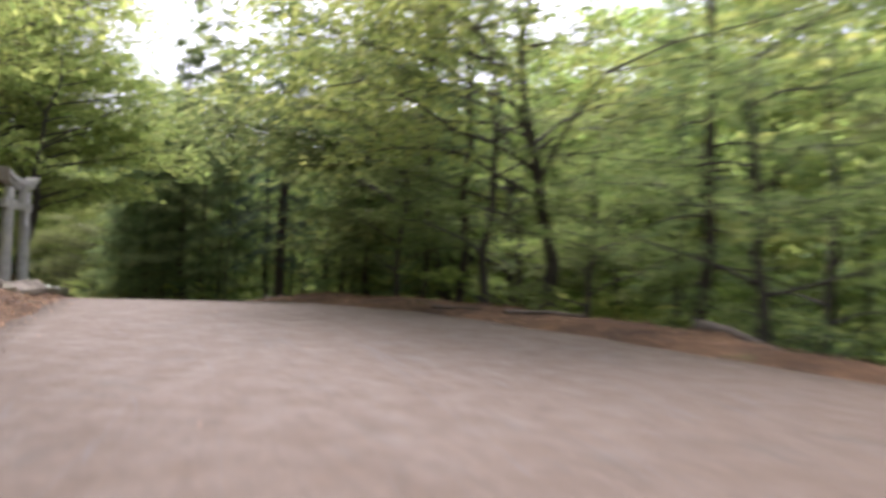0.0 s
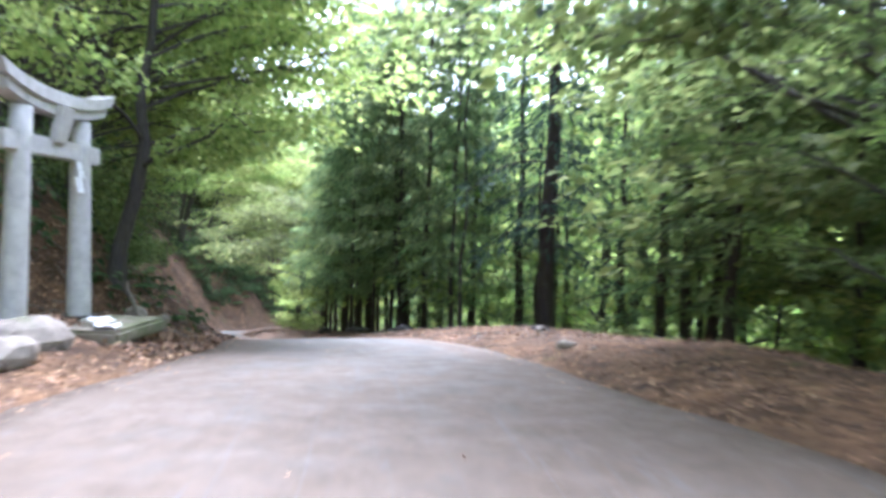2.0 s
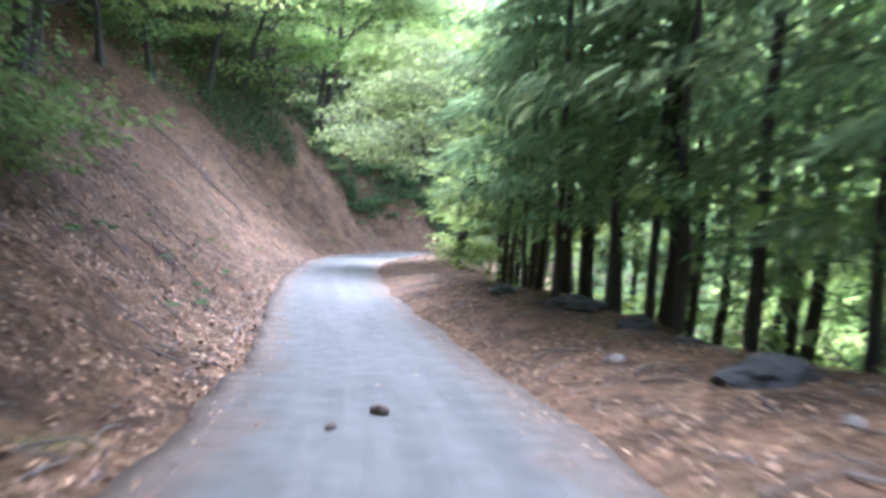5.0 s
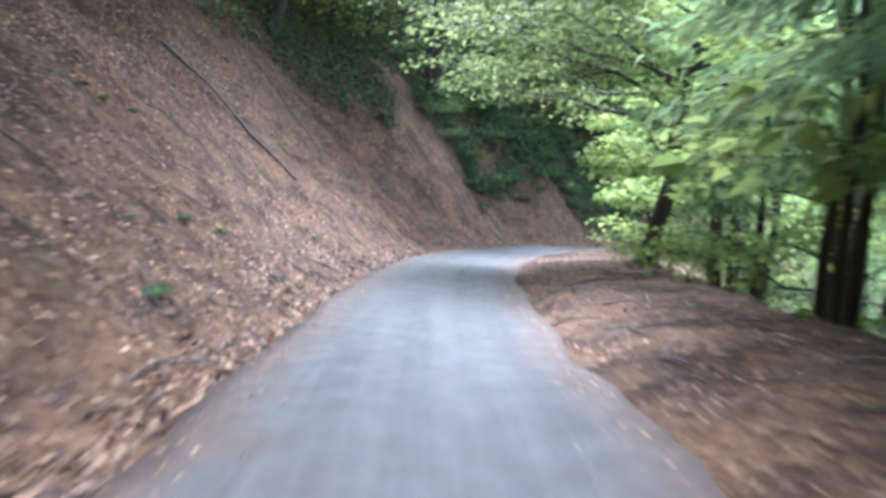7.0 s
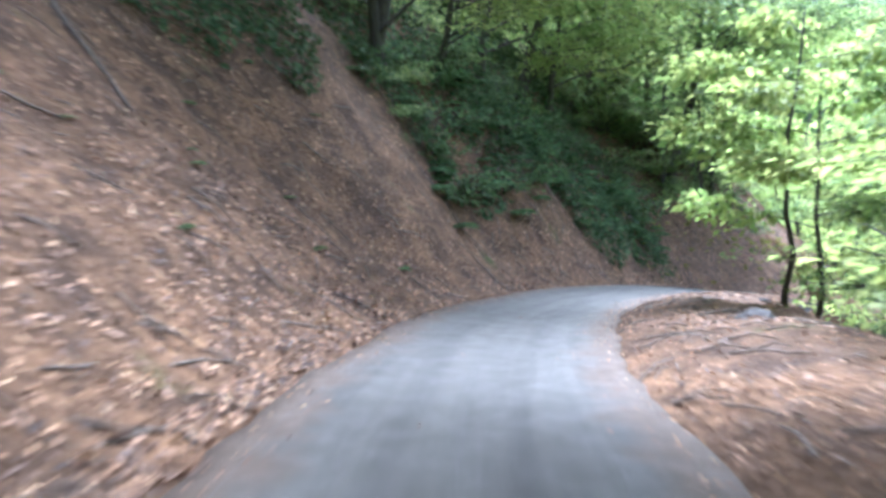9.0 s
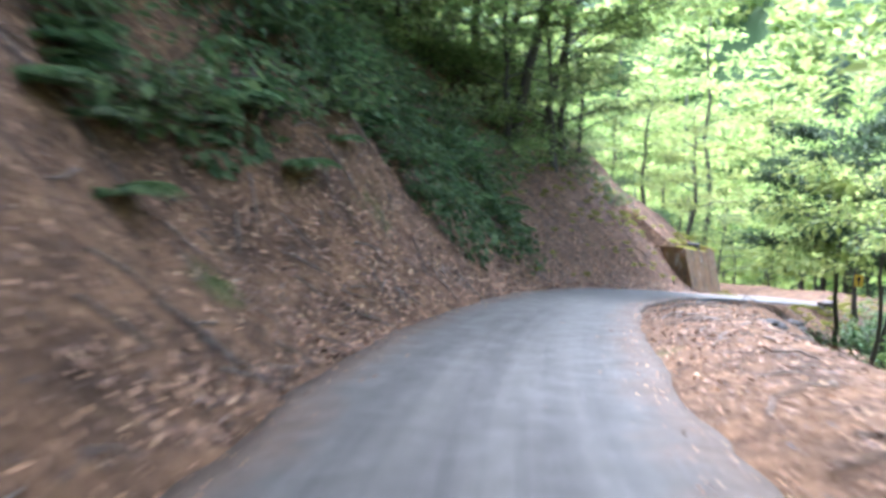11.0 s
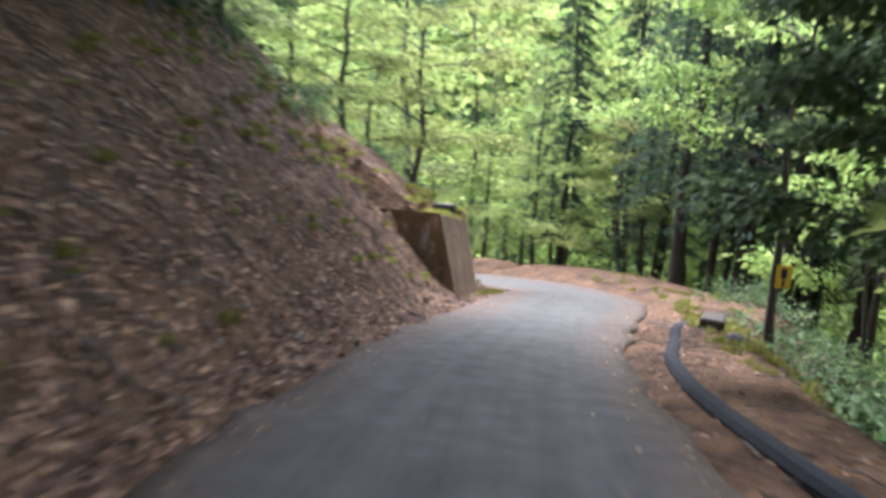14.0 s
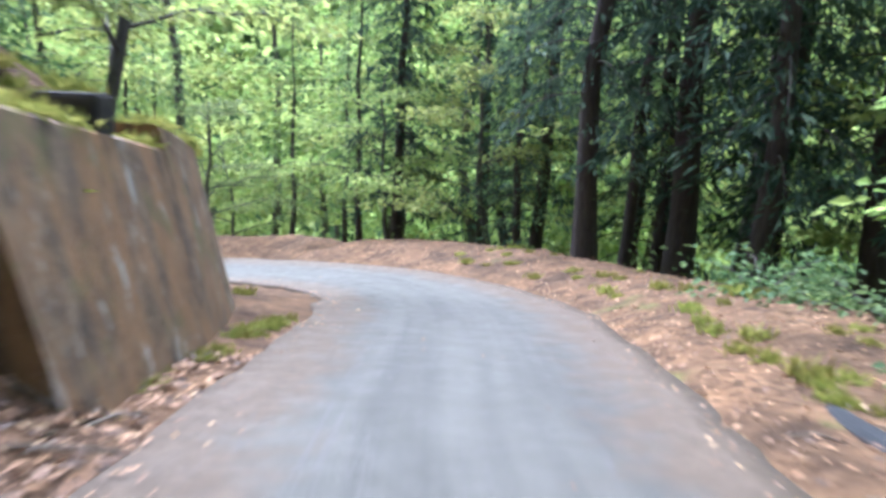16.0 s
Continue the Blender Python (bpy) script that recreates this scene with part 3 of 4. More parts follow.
BEECH = "young broadleaf tree with light green layered leaves"
OAK = "mid-green broadleaf tree growing on the slope"
bright = [broadleaf(20 + i, 9.0 + i * 0.8, 3.6, 0.11 + 0.01 * i, LEAF_BRIGHT, low=0.2, per=20, size=0.18, label=BEECH) for i in range(4)]
middle = [broadleaf(40 + i, 10.0 + i, 4.0, 0.15, LEAF_MID, low=0.22, per=20, size=0.18, label=OAK) for i in range(3)]
tall = []
back = [broadleaf(50 + i, 13.0 + i, 4.6, 0.17, (LEAF_BRIGHT, LEAF_BRIGHT, LEAF_MID)[i], low=0.1, limbs=11, per=14, size=0.35, label="light green tree deep in the woods", fine=False, full=1.25) for i in range(3)]
cedars = [cedar(60 + i, 16.0 + i, 2.4, 0.155 + 0.012 * i, low=(0.16, 0.2, 0.26, 0.24)[i]) for i in range(4)]
slim = [cedar(70 + i, 11.0 + i, 2.0, 0.062, low=0.17, boughs=44, per=88, droop=0.26, wide=0.1, label="slim young cedar with a thin dark trunk", name="young_cedar") for i in range(3)]
# thick-trunked cedars whose needle colour carries the stand's shade
old = [cedar(65 + i, 23.0 + 2 * i, 3.2, 0.26 + 0.03 * i, low=0.17, boughs=84, per=84, blade=(0.2, 0.45), wide=0.13, needle=NEEDLE_SHADE, label="old cedar with a thick dark trunk and needles darkened in colour for shade") for i in range(3)]
sapling = [broadleaf(80 + i, 6.0, 2.0, 0.05, LEAF_BRIGHT, low=0.42, limbs=9, per=18, size=0.16, label="slender sapling with light green leaves", name="sapling") for i in range(3)]

# trees that stand out along the lane
arch = broadleaf(31, 9.0, 4.6, 0.17, LEAF_MID, low=0.3, limbs=16, per=36, size=0.18, lean=(-0.16, 0.05), bias=2.9, label="forked broadleaf tree arching over the lane", name="arching_tree")
plant(arch, 0, 0, 1.65, 0, xy=(3.4, 27.6))
leaning = broadleaf(33, 10.0, 4.8, 0.17, LEAF_MID, low=0.36, limbs=20, per=34, size=0.15, lean=(0.16, 0.1), bias=3.5, label="leaning broadleaf tree with boughs over the lane", name="leaning_tree")
plant(leaning, 0, 0, 1.0, 20, xy=(-25.5, 54.0))
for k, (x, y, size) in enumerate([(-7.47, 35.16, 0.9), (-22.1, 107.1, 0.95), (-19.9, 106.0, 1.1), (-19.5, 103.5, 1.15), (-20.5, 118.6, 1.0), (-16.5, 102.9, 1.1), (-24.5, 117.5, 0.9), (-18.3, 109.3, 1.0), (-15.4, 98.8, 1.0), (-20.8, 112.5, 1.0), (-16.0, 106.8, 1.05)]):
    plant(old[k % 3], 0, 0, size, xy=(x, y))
for k, (x, y, size) in enumerate([(-3.2, 32.1, 0.95), (-4.4, 33.2, 0.8), (-8.8, 38.0, 0.8), (-20.5, 107.7, 0.9), (-22.1, 111.7, 0.9), (-25.8, 118.8, 1.0), (-19.0, 99.0, 0.9), (-17.2, 106.5, 1.0), (-18.2, 110.5, 1.0)]):
    plant(cedars[k % 4], 0, 0, size, xy=(x, y))
for k, (s, d, size) in enumerate([(28.7, 8.4, 1.0), (31.0, 9.5, 0.9), (36.8, 5.4, 0.8), (38.4, 5.8, 0.9), (40.5, 5.6, 1.15), (41.6, 5.0, 1.0), (42.8, 5.2, 0.8), (43.2, 4.6, 0.7), (44.5, 5.3, 0.9), (45.2, 4.3, 0.75),
                                  (46.4, 5.0, 0.9), (47.5, 4.4, 0.7), (49.0, 5.2, 0.95), (51.0, 4.8, 0.8), (52.6, 5.4, 0.9), (39.5, 7.0, 0.9), (42.0, 7.4, 1.0), (45.0, 7.2, 1.0), (48.0, 7.0, 1.0), (26.0, 9.0, 0.9)]):
    plant(slim[k % 3], s, d, size * 1.25)
by_gate = broadleaf(35, 8.5, 3.6, 0.13, LEAF_BRIGHT, low=0.3, limbs=15, per=34, size=0.15, lean=(0.06, 0.05), bias=0.3, bend=0.25, label="broadleaf tree with drooping boughs beside the stone gate", name="drooping_tree")
plant(by_gate, 0, 0, 1.05, 0, xy=(-14.4, 25.7), clear=3.0)
plant(slim[0], 53.4, 6.2, 1.2)
plant(cedars[3], 43.4, 5.9, 1.15)
plant(cedars[2], 47.6, 6.0, 1.15)
plant(cedars[3], 50.6, 6.4, 1.1)
for k, (s, d, size) in enumerate([(63.5, 6.4, 1.0), (66.5, 7.2, 1.05), (69.5, 6.6, 0.95), (60.5, 9.0, 1.0), (73.0, 7.6, 0.9)]):
    plant(cedars[k % 4], s, d, size)
plant(slim[1], 61.0, 7.0, 1.2)
for k, (s, d, size) in enumerate([(94.5, 6.4, 1.35), (107.0, 7.6, 1.2), (88.0, 6.0, 1.1), (70.5, 4.4, 0.8), (72.0, 5.2, 0.9)]):
    plant(sapling[k % 3], s, d, size)
# trees on the bank, whose boughs hang over the lane
over = [broadleaf(90 + i, 8.0 + i, 4.8, 0.13, LEAF_BRIGHT, low=0.12, limbs=15, per=24, size=0.17, lean=(0.16, 0.0), bias=0.0, label="broadleaf tree on the bank with boughs hanging over the lane") for i in range(3)]
for k, (s, d, size) in enumerate([(9, -8.0, 0.9), (14.5, -9.5, 1.1), (19, -10, 1.1), (23.5, -11.5, 1.1), (31.8, -6.6, 1.1), (34.0, -5.8, 1.0), (37.5, -6.4, 1.25), (41.0, -7.0, 1.3), (44.5, -7.6, 1.1), (48.5, -9.4, 1.3),
                                  (52.5, -8.4, 1.5), (57.5, -13, 1.7), (62.5, -14.5, 1.6), (67.5, -12.5, 1.5), (72, -9.5, 1.2), (76, -6.8, 1.1), (79, -6.8, 1.0), (82, -7.2, 1.0), (85.5, -7.6, 1.0), (88, -8.2, 1.0), (92.5, -9.4, 1.2), (97, -10, 1.25), (101, -10, 1.2)]):
    j = min(int(np.searchsorted(CL_S, s)), len(CL_D) - 1)
    plant(over[(k + k // 3) % 3], s, d, size, math.degrees(math.atan2(-CL_D[j, 0], CL_D[j, 1])) + (k % 3 - 1) * 18)


for k, (s, d, size) in enumerate([(94.6, -6.2, 0.75), (97.4, -6.0, 0.8), (99.6, -6.8, 0.85), (101.6, -7.0, 0.8)]):
    plant(middle[k % 3], s, d, size)


# wide trees whose crowns close over the lane
canopy = [broadleaf(170 + i, 11.5 + i, 6.0, 0.17, (LEAF_BRIGHT, LEAF_MID)[i], low=0.4, limbs=20, per=30, size=0.18, lean=(0.12, 0.03), bias=0.0, label="wide broadleaf tree closing over the lane") for i in range(2)]
for k, (s, d, size) in enumerate([(17, 8.4, 1.0), (24.0, 9.4, 1.1), (38, -7.0, 0.95), (42.5, -7.4, 1.0), (47, -8.2, 1.05), (54.5, -9.0, 1.4), (59.5, -12.5, 1.35), (64, -12.0, 1.3),
                                  (69, -9.6, 1.05), (76, -7.2, 1.05), (85, -7.4, 1.0), (95.5, -6.8, 1.05), (99, -7.6, 0.9)    ]):
    j = min(int(np.searchsorted(CL_S, s)), len(CL_D) - 1)
    plant(canopy[k % 2], s, d, size, math.degrees(math.atan2(-CL_D[j, 0], CL_D[j, 1])) + (180 if d > 0 else 0))


def scatter(count, s_range, d_range, protos, gap, sizes, seed):
    rng = np.random.default_rng(seed)
    done = tries = 0
    while done < count and tries < count * 40:
        tries += 1
        s, d = rng.uniform(*s_range), rng.uniform(*d_range)
        x, y, _ = at(s, d)
        x, y = float(x), float(y)
        if PLANTED and np.hypot(*(np.array(PLANTED) - (x, y)).T).min() < gap:
            continue
        if abs(sd([x], [y])[1][0]) < min(abs(d_range[0]), abs(d_range[1])) - 0.5:
            continue
        plant(protos[rng.integers(len(protos))], 0, 0, rng.uniform(*sizes), float(rng.uniform(0, 360)), (x, y))
        done += 1


# the edge of the woods along the outer verge
for k in range(9):
    s = 3.0 + k * 2.4
    plant((middle + cedars[:2])[(k * 2) % 5], s, float(edge_right(s)) + (3.4, 4.6, 3.9)[k % 3], (0.85, 1.0, 0.75)[k % 3])
for k, (s, d, size) in enumerate([(22.5, 7.4, 0.8), (24.5, 9.4, 0.9), (27.5, 7.6, 0.75), (30.2, 8.6, 0.85), (33.8, 9.0, 0.9), (36.0, 7.6, 0.7), (37.8, 9.2, 0.85), (43.5, 9.0, 0.9), (47, 9.2, 0.9)]):
    plant(cedars[k % 4], s, d, size)
for k, (s, d, size) in enumerate([(20.5, 9.6, 0.9), (26, 11.6, 1.0), (32, 11.8, 1.0), (38, 11.6, 1.0), (44, 11.8, 1.0)]):
    plant(bright[k % 4], s, d, size)
for k, (s, d, size) in enumerate([(54, 6.6, 0.85), (57.5, 7.2, 0.9), (61.5, 6.2, 0.8), (63.5, 7.5, 0.9), (69, 7.5, 0.9), (73.5, 7.0, 0.75), (77, 8.0, 0.7), (121, 8.0, 0.9), (124, 7.0, 0.85), (128, 6.5, 0.9), (133, 6.5, 0.9)]):
    plant((bright + bright + middle)[(k * 2) % 11], s, d, size)
for k, (x, y, size) in enumerate([(-14, 57, 1.5), (-19, 63, 1.5), (-11, 66, 1.6), (-21, 71, 1.4), (-15, 74, 1.6), (-7, 58, 1.5), (-23, 79, 1.3), (-26, 64, 1.2), (-17, 68, 1.6), (-9, 74, 1.6), (-20, 56, 1.3), (-13, 62, 1.5)]):
    plant(back[k % 2], 0, 0, size, None, (x, y))
tall = [broadleaf(150 + i, 24.0 + i, 6.2, 0.24, LEAF_BRIGHT, low=0.22, limbs=22, per=(27, 18, 18)[i], size=(0.36, 0.31, 0.31)[i], label="tall light green tree in the woods", fine=False, full=1.15) for i in range(3)]
for k, (x, y, size) in enumerate([(-17, 48, 0.9), (-11, 47, 1.0), (-5, 44, 1.05), (1, 40, 1.05), (7, 35, 1.05), (12, 28, 1.0), (-14, 53, 1.0), (-7, 50, 1.1), (1, 46, 1.05), (9, 40, 1.0), (16, 33, 1.0),  (-10, 60, 1.2), (-3, 56, 1.2), (5, 52, 1.2), (12, 46, 1.2),
                                  (-16, 96, 0.95), (-12, 103, 1.0), (-15, 110, 0.95), (-10, 96, 1.05), (-8, 110, 1.1), (-18, 120, 0.95), (-11, 119, 1.0), (-4, 102, 1.1), (-16, 90, 0.95),
                                  (-28, 27, 0.75), (-33, 36, 0.7), (-24, 19, 0.75), (-20, 11, 0.75), (-40, 104, 0.7), (-43, 98, 0.7), (-40, 111, 0.7), (-29, 128, 1.25), (-34, 133, 1.3), (-24, 124, 1.2), (-41, 137, 1.25), (-22, 128, 1.15), (-17, 126, 1.2), (-12, 124, 1.2), (-7, 121, 1.25), (-20, 134, 1.2), (-14, 133, 1.25), (-8, 130, 1.3), (-2, 126, 1.3), (-3, 115, 1.25),
                                  (-46, 68, 0.7), (-46.5, 72.5, 0.75), (-46.5, 77, 0.7), (-46, 81.5, 0.75), (-45, 86, 0.7), (-44, 90.5, 0.7), (-23, 74, 0.9), (-23.5, 79, 0.85), (14, 22, 1.1), (18, 28, 1.2), (9, 37, 1.1), (21, 19, 1.1), (-28, 141, 1.3), (-36, 146, 1.35), (-44, 151, 1.3), (-52, 156, 1.3), (-20, 140, 1.25), (-60, 160, 1.3)] +
                                 [(*[float(v) for v in at(s_, -13.6)[:2]], 0.72 + 0.03 * (i_ % 3)) for i_, s_ in enumerate((36, 41, 46, 51, 56, 60.5, 64, 67.5, 71, 74.5, 78, 82, 86, 90, 94))]):
    plant(tall[0] if y < 64 else tall[1 + k % 2], 0, 0, size, None, (x, y), 0.3)
scatter(16, (-4, 40), (10, 18), cedars + middle, 2.4, (0.8, 1.2), 1)
scatter(18, (-8, 44), (14, 38), back, 2.8, (0.9, 1.3), 11)
scatter(14, (36, 82), (8, 16), cedars[:2] + slim, 2.2, (0.8, 1.15), 2)
scatter(24, (40, 100), (13, 40), back[:2], 2.8, (0.8, 1.15), 12)
scatter(9, (104, 140), (7, 16), cedars, 2.4, (0.85, 1.2), 4)
scatter(18, (100, 160), (13, 42), back[:2], 2.8, (0.9, 1.3), 13)
scatter(14, (-2, 40), (-15, -9.0), middle + bright, 2.6, (0.8, 1.1), 5)
scatter(18, (-5, 64), (-30, -12), back, 3.0, (0.8, 1.1), 14)
scatter(14, (60, 100), (-14, -9.5), middle + bright, 2.6, (0.75, 1.0), 6)
scatter(20, (58, 125), (-30, -12), back, 3.0, (0.7, 1.0), 15)
scatter(18, (112, 150), (-20, -5), bright, 2.6, (0.7, 1.0), 7)
scatter(70, (40, 135), (-48, -17), back, 3.2, (1.0, 1.5), 8)

# far woods on the slopes across the valley
rng = np.random.default_rng(9)
fr, fa = 48 + 150 * rng.uniform(0, 1, 2100) ** 0.9, rng.uniform(0, 2 * np.pi, 2100)
fx, fy = -25 + fr * np.cos(fa), 60 + fr * np.sin(fa)
far_off = np.abs(sd(fx, fy)[1]) > 30
fx, fy = fx[far_off], fy[far_off]
fz = ground(fx, fy)
fh = rng.uniform(11, 18, len(fx))
n_leaf = 60
away = np.hypot(fx + 25, fy - 60)
base = np.stack([fx, fy, fz], 1)
dirs = unit(rng.normal(0, 1, (len(fx), n_leaf, 3)))
shell = dirs * rng.uniform(0.45, 1.0, (len(fx), n_leaf, 1)) * np.stack([fh * 0.36, fh * 0.36, fh * 0.5], 1)[:, None]
pts = (base[:, None] + [0, 0, 1] * (fh * 0.5)[:, None, None] + shell).reshape(-1, 3)
outw = dirs.reshape(-1, 3) + [0, 0, -0.3] + rng.normal(0, 0.4, (len(pts), 3))
fl = np.repeat(0.35 + away * 0.011, n_leaf) * rng.uniform(0.7, 1.3, len(pts))
tagged(new("far_woods", leaves("far_woods", pts, outw, rng.normal(0, 0.5, (len(pts), 3)) + [0, 0, 1], fl, fl * 0.42, LEAF_BRIGHT)), "hazy light green woods on the far slopes", "forest", kind="stuff")

# low growth under the trees
rng = np.random.default_rng(10)
n = 52000
us = rng.uniform(-15, 150, n)
ud = np.where(rng.random(n) < 0.6, edge_right(us) + 4.3 + 26 * rng.uniform(0, 1, n) ** 1.5, -9.2 - 22 * rng.uniform(0, 1, n) ** 1.5)
ux, uy, _ = at(us, ud)
keep = (rough(ux, uy, 2.6, 40) + 0.4 * rough(ux, uy, 0.9, 41) > -0.1) & (np.abs(sd(ux, uy)[1]) > 6.2)
ux, uy = ux[keep], uy[keep]
uz = ground(ux, uy) + rng.uniform(0, 1, len(ux)) ** 1.6 * (0.7 + 0.9 * (rough(ux, uy, 1.7, 42) > 0))
ul = rng.uniform(0.16, 0.36, len(ux))
tagged(new("undergrowth", leaves("undergrowth", np.stack([ux, uy, uz], 1), rng.normal(0, 1, (len(ux), 3)) * [1, 1, 0.5], rng.normal(0, 0.5, (len(ux), 3)) + [0, 0, 1], ul, ul * 0.34, LEAF_MID)), "low green undergrowth covering the forest floor", "undergrowth", kind="stuff")

# ivy and low growth hanging on the upper bank, its shade put into the leaf colour
rng = np.random.default_rng(16)
n = 64000
gs = np.where(rng.random(n) < 0.5, rng.uniform(29, 104, n), rng.uniform(68, 90, n))
gd = -(1.9 + 13 * rng.uniform(0, 1, n))
low_edge = np.interp(gs, [29, 33, 42, 48, 66, 71, 74, 76, 84, 89, 93, 104], [5.0, 4.6, 8.0, 11.0, 10.0, 7.0, 4.6, 3.5, 3.3, 4.4, 7.0, 6.5])
gx, gy, _ = at(gs, gd)
keep = (-gd - low_edge) + 3.0 * rough(gx, gy, 2.4, 43) + 1.6 * rough(gx, gy, 0.8, 44) - 0.4 > 0
gx, gy = gx[keep], gy[keep]
gz = ground(gx, gy)
e = 0.2
down = unit(np.stack([-(ground(gx + e, gy) - gz) / e, -(ground(gx, gy + e) - gz) / e, np.full(len(gx), 0.001)], 1))
lift = rng.uniform(0, 1, len(gx)) ** 1.5 * (0.25 + 0.35 * (rough(gx, gy, 1.3, 45) > 0))
gp = np.stack([gx, gy, gz], 1) + (down * 0.7 + [0, 0, 0.7]) * lift[:, None]
gl = rng.uniform(0.1, 0.26, len(gx))
tagged(new("bank_growth", leaves("bank_growth", gp, down + [0, 0, -0.7] + rng.normal(0, 0.55, (len(gx), 3)), down + [0, 0, 0.6] + rng.normal(0, 0.4, (len(gx), 3)), gl, gl * 0.32, LEAF_SHADE)), "green ivy and low growth hanging on the bank, darkened in colour for shade", "undergrowth", kind="stuff")

# ---- leaf litter ----
def litter(count, s_range, lo, hi, seed, size=(0.04, 0.085), bias=1.0):
    rng = np.random.default_rng(seed)
    s = rng.uniform(*s_range, count)
    f = rng.uniform(0, 1, count) ** bias
    d = lo(s) + (hi(s) - lo(s)) * f
    x, y, z = ground_at(s, d)
    keep = 0.35 + 0.65 * (rough(x, y, 1.6, 30 + seed) > -0.35) > rng.uniform(0, 1, count)
    x, y, z = x[keep], y[keep], z[keep]
    n = len(x)
    e = 0.15
    nrm = unit(np.stack([-(ground(x + e, y) - z) / e, -(ground(x, y + e) - z) / e, np.ones(n)], 1) + rng.normal(0, 0.35, (n, 3)))
    al = np.cross(nrm, rng.normal(0, 1, (n, 3)))
    ln = rng.uniform(*size, n)
    return np.stack([x, y, z + rng.uniform(0.004, 0.03, n)], 1), al, nrm, ln


sets = [litter(72000, (24, 106), lambda s: edge_left(s) - 0.05, lambda s: edge_left(s) - 6.5, 1, (0.05, 0.12), 1.4),
        litter(26000, (36, 78), lambda s: edge_left(s) - 5.0, lambda s: edge_left(s) - 12.0, 6, (0.07, 0.14)),
        litter(18000, (78, 104), lambda s: edge_left(s) - 0.2, lambda s: edge_left(s) - 6.0, 7, (0.06, 0.15)),
        litter(14000, (-2, 28), lambda s: edge_left(s) + 0.1, lambda s: edge_left(s) - 4.0, 2),
        litter(32000, (20, 82), lambda s: edge_right(s) - 0.05, lambda s: edge_right(s) + 4.2, 3),
        litter(9000, (82, 128), lambda s: edge_right(s) - 0.1, lambda s: edge_right(s) + 3.6, 4),
        litter(5000, (4, 22), lambda s: edge_right(s) - 0.1, lambda s: edge_right(s) + 3.0, 5)]
la, lb, lc, ld = (np.concatenate([q[k] for q in sets]) for k in range(4))
tagged(new("leaf_litter", leaves("leaf_litter", la, lb, lc, ld, ld * 0.22, LITTER, 0.5, -0.15)), "dry brown fallen leaves covering bank and verges", "leaves", kind="stuff")
# twigs and bare sticks among the leaves
rng = np.random.default_rng(17)
sticks = Tubes()
for k in range(1500):
    s = rng.uniform(26, 104)
    d = float(edge_left(s)) - 0.2 - 5.5 * rng.random() ** 1.3 if k % 3 else float(edge_right(s)) + 0.2 + 2.8 * rng.random()
    ln, a = rng.uniform(0.12, 0.75), rng.uniform(0, math.pi)
    q = [ground_at(s + e_ * ln * math.cos(a), d + e_ * ln * math.sin(a)) for e_ in (-0.5, 0.0, 0.5)]
    sticks.add(np.array(q, float).reshape(3, 3) + [[0, 0, 0.02], [0, 0, rng.uniform(0.03, 0.07)], [0, 0, 0.02]], np.array([0.012, 0.01, 0.006]) * (0.6 + ln), 4)
tagged(new("fallen_twigs", sticks.mesh("fallen_twigs", DEAD_WOOD)), "bare grey twigs and sticks among the fallen leaves", "twigs", kind="stuff")
rng = np.random.default_rng(11)
n = 4200
s = rng.uniform(2, 122, n)
w = np.abs(rng.normal(0, 0.22, n))
d = np.where(rng.random(n) < 0.5, edge_left(s) + w, edge_right(s) - w)
d = np.where(rng.random(n) < 0.03, rng.uniform(-1.4, 1.4, n), d)
x, y, z = at(s, d)
ln = rng.uniform(0.025, 0.06, n)
tagged(new("road_leaves", leaves("road_leaves", np.stack([x, y, z + 0.035], 1), rng.normal(0, 1, (n, 3)) * [1, 1, 0.1], rng.normal(0, 0.25, (n, 3)) + [0, 0, 1], ln, ln * 0.3, LITTER, 0.4, -0.1)), "scattered brown leaves and needles on the asphalt", "leaves", kind="stuff")


# ---- ferns, shrubs and grass ----
def fern(seed, size):
    rng = np.random.default_rng(seed)
    at_, al, ln = [], [], []
    for i in range(9):
        a = i * 0.7 + rng.normal(0, 0.2)
        d = np.array([math.cos(a), math.sin(a), 0])
        side = np.array([-d[1], d[0], 0])
        L = size * rng.uniform(0.75, 1.15)
        u = np.linspace(0.12, 1, 13)
        p = d * (L * u)[:, None] + np.array([0, 0, 1]) * (L * (0.75 * u - 0.85 * u**2))[:, None]
        for sgn in (-1, 1):
            at_.append(p)
            al.append(np.tile(side * sgn + d * 0.45 + [0, 0, -0.15], (13, 1)))
            ln.append(L * 0.34 * np.sin(np.pi * (0.12 + 0.85 * u)) + 0.02)
    at_, al, ln = np.vstack(at_), np.vstack(al), np.concatenate(ln)
    me = leaves("fern", at_, al, np.tile([0.0, 0, 1], (len(at_), 1)), ln, ln * 0.2, FERN, 0.2, 0.2)
    return tagged(new("fern", me), "green fern growing on the leaf-covered bank", "fern", group="ferns on the bank")


